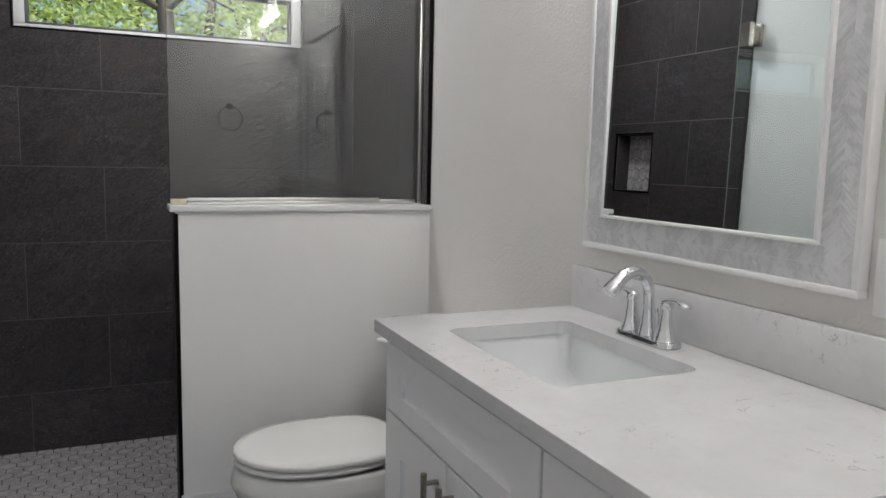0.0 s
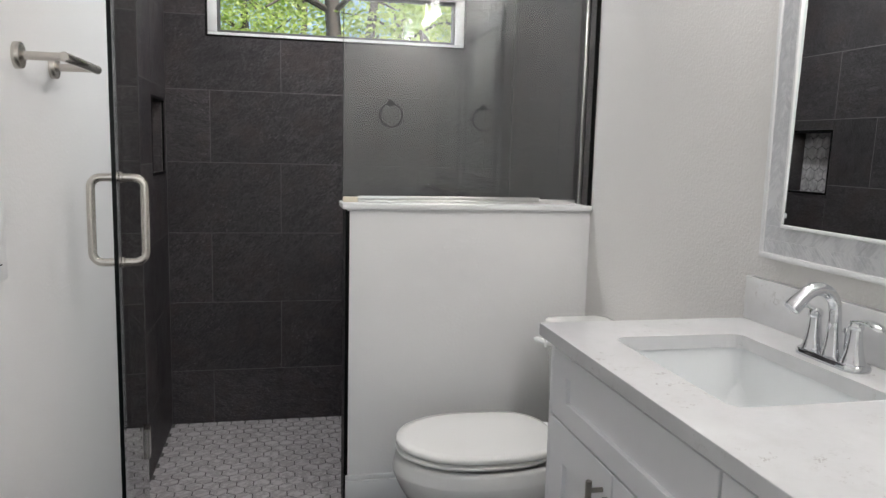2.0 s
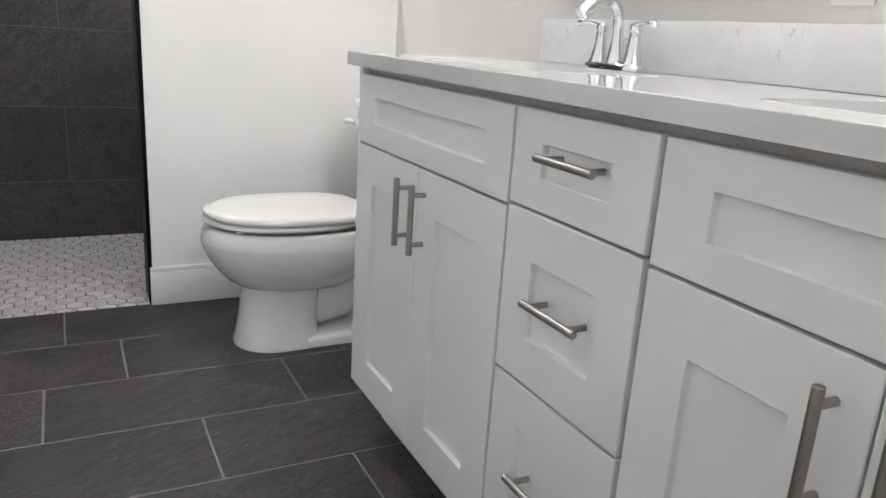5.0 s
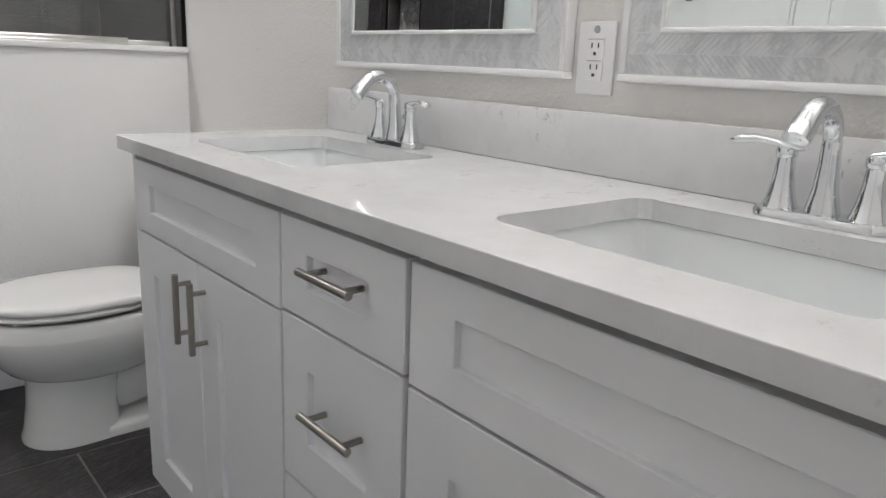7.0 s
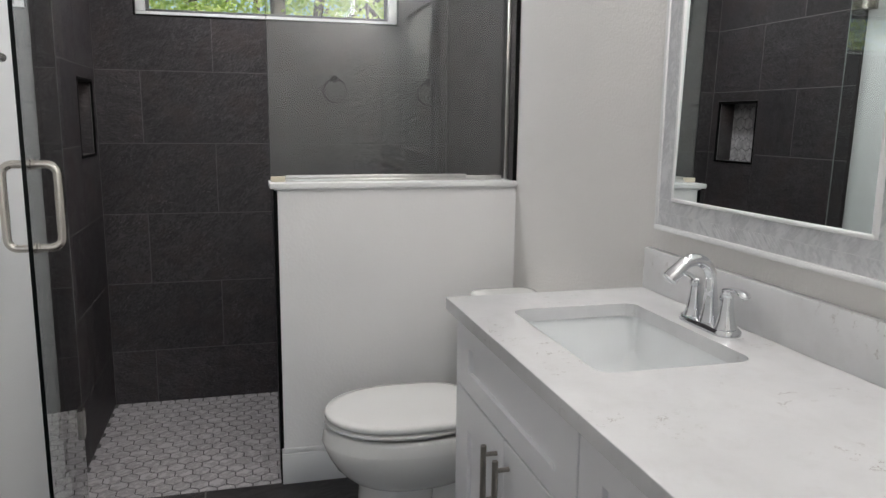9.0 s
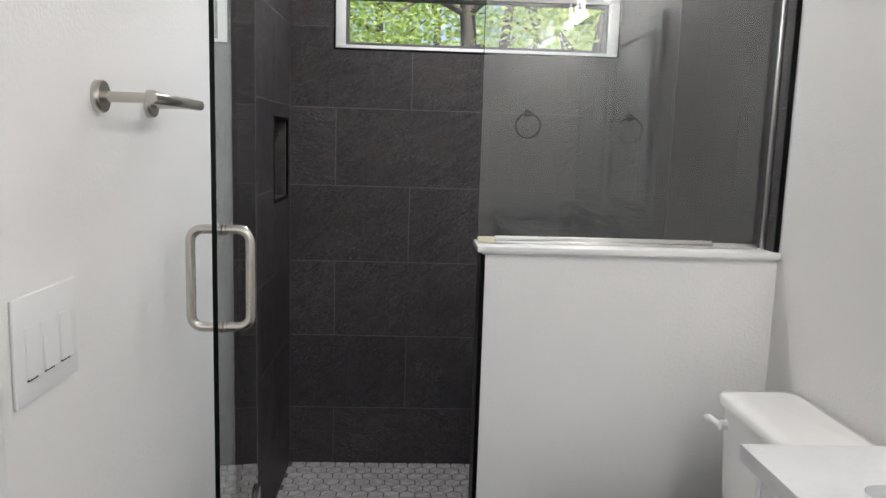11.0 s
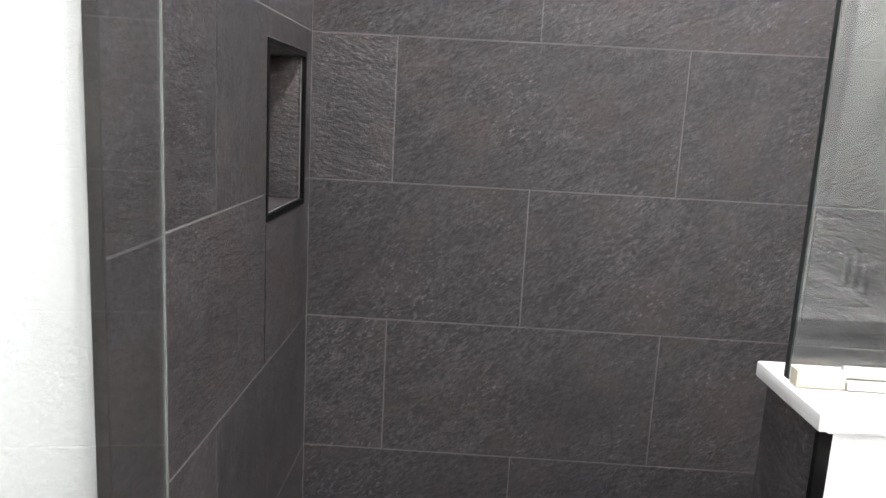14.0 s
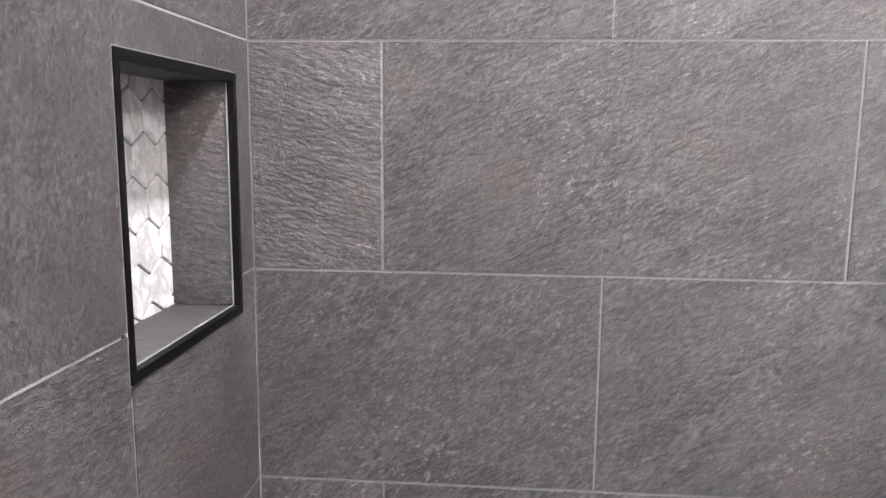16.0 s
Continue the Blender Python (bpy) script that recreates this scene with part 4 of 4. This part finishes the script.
loft(bm, [rounded(0.905, 1.085, TY - 0.185, TY + 0.185, 0.372, 0.05, 6), rounded(0.893, 1.09, TY - 0.20, TY + 0.20, 0.45, 0.045, 6), rounded(0.887, 1.092, TY - 0.212, TY + 0.212, 0.66, 0.04, 6), rounded(0.887, 1.092, TY - 0.212, TY + 0.212, 0.68, 0.04, 6)])
part("tank", bm, PORCELAIN, toilet, smooth=50)
bm = bmesh.new()
loft(bm, [rounded(0.888, 1.094, TY - 0.215, TY + 0.215, 0.6805, 0.04, 6), rounded(0.876, 1.097, TY - 0.224, TY + 0.224, 0.688, 0.045, 6), rounded(0.876, 1.097, TY - 0.224, TY + 0.224, 0.707, 0.045, 6), rounded(0.884, 1.092, TY - 0.216, TY + 0.216, 0.714, 0.04, 6), rounded(0.91, 1.07, TY - 0.19, TY + 0.19, 0.717, 0.03, 6)])
part("tank_lid", bm, PORCELAIN, toilet, smooth=50)
bm = bmesh.new()
lathe(bm, (0.886, TY + 0.155, 0.640), [(0.004, -0.02), (0.013, -0.018), (0.013, -0.001), (0.016, 0.0)], 16, "x")
tube(bm, [(0.872, TY + 0.155, 0.640), (0.864, TY + 0.18, 0.642), (0.862, TY + 0.215, 0.638), (0.862, TY + 0.23, 0.636)], [0.008, 0.008, 0.009, 0.005], 12)
part("flush_lever", bm, PLASTIC, toilet)

# ---------------------------------------------------------------- left wall: towel bar, switches, door
rail = thing("towel_bar", (XP, 1.62, 1.40), "brushed nickel towel bar on round wall mounts", "towel bar")
bm = bmesh.new()
tube(bm, [(XP + 0.088, 1.507, 1.400), (XP + 0.088, 1.509, 1.400), (XP + 0.088, 1.768, 1.400), (XP + 0.088, 1.770, 1.400)], [0.0085, 0.0098, 0.0098, 0.0085], 18)
part("bar", bm, NICKEL, rail)
for y in (1.518, 1.745):
    bm = bmesh.new()
    lathe(bm, (XP, y, 1.40), [(0.0255, 0.0005), (0.0255, 0.011), (0.024, 0.013), (0.0085, 0.0132), (0.008, 0.083), (0.003, 0.084)], 24, "x")
    part("mount", bm, NICKEL, rail)

plate = thing("light_switch", (XP, 1.320, 1.06), "white three-gang rocker light switch plate", "light switch")
part("cover_plate", boxed(XP + 0.0004, XP + 0.006, 1.233, 1.406, 0.992, 1.134, bevel=0.002), PLASTIC, plate)
for k in (-1, 0, 1):
    rk = bmesh.new()
    yc = 1.320 + k * 0.046
    loft(rk, [[Vector((XP + x, yc + a, 1.0585 + b_)) for a, b_ in ((-0.0165, -0.0335), (0.0165, -0.0335), (0.0165, 0.0335), (-0.0165, 0.0335))] for x in (0.0062, 0.0075)])
    for v in rk.verts:
        if v.co.z < 1.05 and v.co.x > XP + 0.007:
            v.co.x += 0.003
    part("rocker", rk, PLASTIC, plate, smooth=0)
    part("slot", boxed(XP + 0.0061, XP + 0.0066, yc - 0.014, yc + 0.014, 1.0205, 1.0235), SLOT, plate, "dark slot under the rocker")

d1 = thing("door_1", (XP - 0.03, DOOR_Y0, 0), "closed white panelled door with a nickel knob", "door", kind="structure")
bm = bmesh.new()
y0, y1 = DOOR_Y0 + 0.003, DOOR_Y1 - 0.003
xa, xb = XP - 0.05, XP - 0.012
for p in ((y0, y0 + 0.11, 0.008, 2.035), (y1 - 0.11, y1, 0.008, 2.035), (y0 + 0.11, y1 - 0.11, 0.008, 0.22), (y0 + 0.11, y1 - 0.11, 0.92, 1.06), (y0 + 0.11, y1 - 0.11, 1.90, 2.035)):
    box(bm, xa, xb, *p, 0.001, 1)
for z0, z1 in ((0.22, 0.92), (1.06, 1.90)):
    box(bm, xa + 0.004, xb - 0.010, y0 + 0.11, y1 - 0.11, z0, z1)
    box(bm, xa + 0.004, xb - 0.004, y0 + 0.15, y1 - 0.15, z0 + 0.04, z1 - 0.04, 0.004)
leaf = part("door_leaf", bm, TRIM, d1)
bm = bmesh.new()
lathe(bm, (xb, y0 + 0.06, 0.90), [(0.032, 0.0005), (0.032, 0.006), (0.012, 0.01), (0.011, 0.035), (0.024, 0.042), (0.0275, 0.055), (0.022, 0.067), (0.004, 0.071)], 24, "x")
part("door_knob", bm, NICKEL, leaf, "satin nickel knob")
bm = bmesh.new()
for p in ((DOOR_Y1 + 0.004, DOOR_Y1 + 0.064, 0, DOOR_H + 0.06), (DOOR_Y0 - 0.064, DOOR_Y0 - 0.004, 0, DOOR_H + 0.06), (DOOR_Y0 - 0.004, DOOR_Y1 + 0.004, DOOR_H + 0.001, DOOR_H + 0.06)):
    box(bm, XP + 0.0005, XP + 0.014, *p, 0.004)
part("casing", bm, TRIM, d1)
part("jamb", boxed(XP - 0.139, XP - 0.001, DOOR_Y1 - 0.0028, DOOR_Y1 + 0.003, 0, DOOR_H), TRIM, d1)

# ---------------------------------------------------------------- outlet, towel ring
out = thing("wall_outlet", (XR, 0.64, 1.06), "white duplex wall outlet with a night-light sensor", "wall outlet")
part("cover_plate", boxed(XR - 0.006, XR - 0.0004, 0.603, 0.676, 1.005, 1.118, bevel=0.002), PLASTIC, out)
insert = part("receptacle", boxed(XR - 0.0082, XR - 0.0055, 0.6230, 0.6560, 1.0265, 1.0935, bevel=0.001), PLASTIC, out, "rectangular white receptacle insert")
for zc in (1.0435, 1.0765):
    bm = bmesh.new()
    for dy in (-0.0065, 0.0065):
        box(bm, XR - 0.0087, XR - 0.0081, 0.6395 + dy - 0.0011, 0.6395 + dy + 0.0011, zc + 0.001, zc + 0.009)
    box(bm, XR - 0.0087, XR - 0.0081, 0.6370, 0.6420, zc - 0.010, zc - 0.005)
    part("slots", bm, SLOT, insert, "dark plug slots")
    # dark strip laid on the face for the shade of a groove
    part("groove_shade", boxed(XR - 0.0087, XR - 0.0081, 0.6250, 0.6540, zc + 0.0140, zc + 0.0148), SLOT, insert, "thin dark strip coloured as a shadow line")
bm = bmesh.new()
lathe(bm, (XR - 0.0062, 0.6395, 1.106), [(0.006, 0.0), (0.0055, -0.0012)], 14, "x")
part("sensor", bm, plain("grey_sensor", (0.35, 0.35, 0.36), 0.4), out, "small grey light sensor")

ring = thing("towel_ring", (0.775, YS, 1.53), "brushed nickel towel ring on the wall", "towel ring")
bm = bmesh.new()
lathe(bm, (0.775, YS, 1.545), [(0.024, 0.0005), (0.024, 0.01), (0.009, 0.013), (0.009, 0.045), (0.003, 0.047)], 20, "y")
part("mount", bm, NICKEL_DARK, ring)
bm = bmesh.new()
tube(bm, arc((0.775, YS + 0.038, 1.465), 0.078, 90, 450, 40), 0.0058, 10)
part("ring", bm, NICKEL_DARK, ring)

# ---------------------------------------------------------------- tiles, each a piece of its own
def cut(rects, hole):
    """What is left of rectangles (u0, u1, v0, v1) outside a hole."""
    h0, h1, k0, k1 = hole
    left = []
    for u0, u1, v0, v1 in rects:
        if u1 <= h0 or u0 >= h1 or v1 <= k0 or v0 >= k1:
            left.append((u0, u1, v0, v1))
            continue
        if v0 < k0:
            left.append((u0, u1, v0, k0))
        if v1 > k1:
            left.append((u0, u1, k1, v1))
        m0, m1 = max(v0, k0), min(v1, k1)
        if u0 < h0:
            left.append((u0, h0, m0, m1))
        if u1 > h1:
            left.append((h1, u1, m0, m1))
    return [r for r in left if r[1] - r[0] > 0.006 and r[3] - r[2] > 0.006]


TILE_MESHES = {}


def tile(owner, mat, to_world, rect, joint, chamfer=0.001, depth=0.006, name="tile"):
    """One tile: a shallow block with eased edges; alike tiles share a mesh. to_world(u, v, d): d metres proud of the finished face."""
    u0, u1, v0, v1 = rect
    w, h = round((u1 - u0 - joint) / 2, 4), round((v1 - v0 - joint) / 2, 4)
    c = to_world((u0 + u1) / 2, (v0 + v1) / 2, 0)
    eu = (to_world(1, 0, 0) - to_world(0, 0, 0))
    ev = (to_world(0, 1, 0) - to_world(0, 0, 0))
    en = (to_world(0, 0, 1) - to_world(0, 0, 0))
    key = (w, h, tuple(round(a) for a in (*eu, *ev, *en)), mat.name)
    if key not in TILE_MESHES:
        verts = []
        for g, d in ((0.0, -depth), (0.0, -chamfer), (chamfer, 0.0)):
            for a, b in ((-1, -1), (1, -1), (1, 1), (-1, 1)):
                verts.append(tuple(eu * a * (w - g) + ev * b * (h - g) + en * d))
        faces = [(8, 9, 10, 11)]
        for k in range(4):
            n = (k + 1) % 4
            faces += [(k, n, n + 4, k + 4), (k + 4, n + 4, n + 8, k + 8)]
        if eu.cross(ev).dot(en) < 0:
            faces = [f[::-1] for f in faces]
        me = bpy.data.meshes.new(name)
        me.from_pydata(verts, [], faces)
        me.materials.append(mat)
        TILE_MESHES[key] = me
    ob = new(name, TILE_MESHES[key])
    ob.location = c - ORIGIN[owner.name]
    ob.parent = owner
    return ob


def notched(owner, to_world, rect, hole, joint, gap=0.0022):
    """One tile with a piece cut away round a window or niche."""
    u0, u1, v0, v1 = rect
    inner = (u0 + joint / 2, u1 - joint / 2, v0 + joint / 2, v1 - joint / 2)
    c = to_world((u0 + u1) / 2, (v0 + v1) / 2, 0)
    left = cut([inner], (hole[0] - gap, hole[1] + gap, hole[2] - gap, hole[3] + gap))
    if not left:
        return
    verts, faces = [], []
    for a, b, p, q in left:
        n = len(verts)
        for d in (-0.006, 0.0):
            verts += [tuple(to_world(u, v, d) - c) for u, v in ((a, p), (b, p), (b, q), (a, q))]
        faces.append((n + 4, n + 5, n + 6, n + 7))
        faces += [(n + k, n + (k + 1) % 4, n + 4 + (k + 1) % 4, n + 4 + k) for k in range(4)]
    me = bpy.data.meshes.new("tile")
    me.from_pydata(verts, [], faces)
    me.materials.append(SLATE_WALL)
    ob = new("tile", me)
    ob.location = c - ORIGIN[owner.name]
    ob.parent = owner


ROWS_Z = (0.0, 0.242, 0.55, 0.858, 1.163, 1.468, 1.776, 2.089, 2.397, 2.44)


def tile_wall(owner, to_world, u0, u1, even, odd, holes=(), joint=0.0024):
    """Running bond: even and odd rows have their joints at their own places, 0.605 m apart."""
    for r, (z0, z1) in enumerate(zip(ROWS_Z, ROWS_Z[1:])):
        start = even if r % 2 == 0 else odd
        k = start - 0.605 * math.ceil((start - u0) / 0.605)
        marks = [u0]
        while k < u1:
            if k > u0 + 0.008 and k < u1 - 0.008:
                marks.append(k)
            k += 0.605
        marks.append(u1)
        for a, b in zip(marks, marks[1:]):
            hit = [h for h in holes if a < h[1] and b > h[0] and z0 < h[3] and z1 > h[2]]
            if hit:
                notched(owner, to_world, (a, b, z0, z1), hit[0], joint)
            else:
                tile(owner, SLATE_WALL, to_world, (a, b, z0, z1), joint)


tile_wall(wall_north, lambda u, v, d: Vector((u, YN - d, v)), XL, XT, 0.355, 0.045, [(WX0, WX1, WZ0, WZ1)])
tile_wall(wall_shower_left, lambda u, v, d: Vector((XL + d, u, v)), YL, YN, 2.694, 2.945, [(NY0, NY1, NZ0, NZ1)], 0.0029)
tile_wall(wall_shower_right, lambda u, v, d: Vector((XT - d, u, v)), YT + 0.001, YN, 2.68, 2.985)
for z0, z1 in zip(ROWS_Z, ROWS_Z[1:]):
    z1 = min(z1, HH - 0.001)
    if z1 > z0:
        tile(half_wall, SLATE_WALL, lambda u, v, d: Vector((HX0 - TB - d, u, v)), (YT + 0.006, HY1, z0, z1), 0.003, depth=0.011)
        for a, b in ((HX0 - TB, 0.66), (0.66, XT)):
            tile(half_wall, SLATE_WALL, lambda u, v, d: Vector((u, HY1 + d, v)), (a, b, z0, z1), 0.003, depth=0.011)
# black edge trims: end of the half wall, window reveal, niche
edge = thing("tile_edge_trim", (HX0, YT, 0), "black metal edge trim on the tiled half wall", "edge trim", kind="structure")
part("profile", boxed(HX0 - TB - 0.001, HX0 - 0.0005, YT - 0.0015, YT + 0.006, 0.0, HH - 0.0005), BLACK_TRIM, edge)
edge2 = thing("tile_edge_trim", (XT, YT, 0), "black metal edge trim where the shower tiles end", "edge trim", kind="structure")
part("profile", boxed(XT - 0.0015, XR - 0.0005, YT - 0.004, YT + 0.0005, HH + 0.0185, H), BLACK_TRIM, edge2)
edge3 = thing("tile_edge_trim", (XL, YL, 0), "black metal edge trim where the shower tiles begin", "edge trim", kind="structure")
part("profile", boxed(XP + 0.0003, XL + 0.0015, YL - 0.0035, YL + 0.0015, 0.0, H), EDGE_BROWN, edge3)
for a, b, c, d in ((WX0, WX1, WZ1 - 0.005, WZ1 + 0.0015), (WX0 - 0.0015, WX0 + 0.005, WZ0, WZ1), (WX1 - 0.005, WX1 + 0.0015, WZ0, WZ1)):
    e = thing("window_edge_trim", (a, YN, c), "dark metal edge trim round the window recess", "edge trim", kind="structure")
    part("profile", boxed(a, b, YN - 0.0015, YN + 0.03, c, d), BLACK_TRIM, e)

niche = thing("shower_niche", (XL - 0.05, 3.07, NZ0), "recessed shower niche lined with slate and marble hexagons", "niche", kind="structure")
for p in ((NY0 - 0.0005, NY1 + 0.0005, NZ0 - 0.0005, NZ0 + 0.0105), (NY0 - 0.0005, NY1 + 0.0005, NZ1 - 0.0105, NZ1 + 0.0005), (NY0 - 0.0005, NY0 + 0.0085, NZ0 + 0.0107, NZ1 - 0.0107), (NY1 - 0.0085, NY1 + 0.0005, NZ0 + 0.0107, NZ1 - 0.0107)):
    part("edge_profile", boxed(XL - 0.007, XL + 0.0018, *p), BLACK_TRIM, niche, "black metal edge profile")
for p in ((NY0, NY1, NZ0 - 0.006, NZ0 + 0.009), (NY0, NY1, NZ1 - 0.009, NZ1 + 0.006), (NY0 - 0.006, NY0 + 0.007, NZ0 + 0.010, NZ1 - 0.010), (NY1 - 0.007, NY1 + 0.006, NZ0 + 0.010, NZ1 - 0.010)):
    part("lining", boxed(XL - 0.092, XL - 0.0075, *p, bevel=0.001), SLATE_WALL, niche, "dark slate-look lining tile")

for a, b, c, d in ((NY0 - 0.0022, NY1 + 0.0022, NZ0 - 0.0022, NZ0 - 0.0006), (NY0 - 0.0022, NY1 + 0.0022, NZ1 + 0.0006, NZ1 + 0.0022), (NY0 - 0.0022, NY0 - 0.0006, NZ0, NZ1), (NY1 + 0.0006, NY1 + 0.0022, NZ0, NZ1),
                   (NY0 + 0.0090, NY1 - 0.0090, NZ0 + 0.0095, NZ0 + 0.0118), (NY1 - 0.0100, NY1 - 0.0078, NZ0 + 0.0120, NZ1 - 0.011)):
    inside = c > NZ0 and a > NY0
    part("grout_line", boxed(XL - 0.0085 if inside else XL - 0.003, XL - 0.0072 if inside else XL - 0.0003, a, b, c, d), PALE_GROUT, niche, "pale grout line")

# hexagon tiles


def hexagon(bm, c, eu, ev, en, r):
    """A small tile with points along ev."""
    low, top = [], []
    for ring, g, d in ((low, 0.0, -0.006), (top, 0.0012, 0.0)):
        for k in range(6):
            a = math.pi / 2 + k * math.pi / 3
            ring.append(bm.verts.new(c + eu * math.cos(a) * (r - g) + ev * math.sin(a) * (r - g) + en * d))
    bm.faces.new(top)
    for k in range(6):
        n = (k + 1) % 6
        bm.faces.new((low[k], low[n], top[n], top[k]))


PITCH = 0.0605


def hex_centres(u0, u1, v0, v1, pitch):
    j, v = 0, v0
    while v < v1:
        u = u0 + (pitch / 2 if j % 2 else 0)
        while u < u1:
            yield u, v
            u += pitch
        v += pitch * 0.866
        j += 1


me = bmesh.new()
hexagon(me, Vector((0, 0, 0)), Vector((1, 0, 0)), Vector((0, 1, 0)), Vector((0, 0, 1)), (PITCH - 0.0030) / math.sqrt(3))
hex_mesh = mesh_of("hex_tile", me, HEX, 0)
rest = bmesh.new()
single = 0
for u, v in hex_centres(XL + 0.01, XT - 0.02, YT + 0.005, YN - 0.004, PITCH):
    if u < XL + 0.030 or u > XT - 0.030 or v < YT + 0.033 or v > YN - 0.034:
        # border tiles, cut to the edge
        piece = bmesh.new()
        hexagon(piece, Vector((u, v, -0.0005)), Vector((1, 0, 0)), Vector((0, 1, 0)), Vector((0, 0, 1)), (PITCH - 0.0030) / math.sqrt(3))
        for co, no in (((XL + 0.001, 0, 0), (-1, 0, 0)), ((XT - 0.001, 0, 0), (1, 0, 0)), ((0, YT + 0.0015, 0), (0, -1, 0)), ((0, YN - 0.001, 0), (0, 1, 0))):
            bmesh.ops.bisect_plane(piece, geom=list(piece.verts) + list(piece.edges) + list(piece.faces), plane_co=co, plane_no=no, clear_outer=True)
        if len(piece.faces):
            tmp = bpy.data.meshes.new("cut_piece")
            piece.to_mesh(tmp)
            rest.from_mesh(tmp)
            bpy.data.meshes.remove(tmp)
        piece.free()
    elif u < 0.42 and single < 300:
        single += 1
        ob = new("hex_tile", hex_mesh)
        ob.location = Vector((u, v, rng.uniform(-0.0006, 0.0004)))
        ob.parent = shower_floor
    elif not (u > HX0 - 0.03 and v < HY1 - 0.02):
        hexagon(rest, Vector((u, v, -0.0005)), Vector((1, 0, 0)), Vector((0, 1, 0)), Vector((0, 0, 1)), (PITCH - 0.0030) / math.sqrt(3))
tagged(part("cut_hex_tiles", rest, marble("hex_marble_cut", (0.60, 0.572, 0.576), (0.27, 0.25, 0.256), 26, 0.35, True, 0.75), shower_floor, smooth=0), kind="stuff")

bk = bmesh.new()
box(bk, XL - 0.106, XL - 0.0925, NY0 - 0.006, NY1 + 0.006, NZ0 - 0.006, NZ1 + 0.006)
part("niche_back", bk, GROUT_HEX, niche)
me = bmesh.new()
hexagon(me, Vector((0, 0, 0)), Vector((0, 1, 0)), Vector((0, 0, 1)), Vector((1, 0, 0)), (PITCH - 0.0024) / math.sqrt(3))
niche_hex = mesh_of("hex_tile", me, HEX, 0)
for u, v in hex_centres(NY0 - 0.012, NY1 + 0.02, NZ0 - 0.01, NZ1 + 0.02, PITCH):
    ob = new("hex_tile", niche_hex)
    ob.location = Vector((XL - 0.0895, u, v)) - ORIGIN[niche.name]
    ob.parent = niche

# floor tiles, in rows across the room
FROW = 0.2745
JOINTS = (-0.003, 0.143, -0.054, 0.288, 0.575, 0.10, 0.40, -0.1, 0.25, 0.5)
for r in range(10):
    v1 = YT - r * FROW
    v0 = max(v1 - FROW, YS)
    k = JOINTS[r] - 0.605 * 2
    marks = [XP]
    while k < XR:
        if k > XL + 0.01:
            marks.append(k)
        k += 0.605
    marks.append(XR)
    for a, b in zip(marks, marks[1:]):
        tile(floor, SLATE_FLOOR, lambda u, v, d: Vector((u, v, d)), (a, b, v0, v1), 0.0050, 0.0012, 0.004)
for r in range(7):
    v1 = YS - r * FROW
    for k in range(4):
        a = -1.1 + 0.605 * k + JOINTS[r] * 0.3 - 0.05
        tile(floor, SLATE_FLOOR, lambda u, v, d: Vector((u, v, d)), (max(a, -1.1), min(a + 0.605, 1.3), v1 - FROW, v1), 0.0050, 0.0012, 0.004)
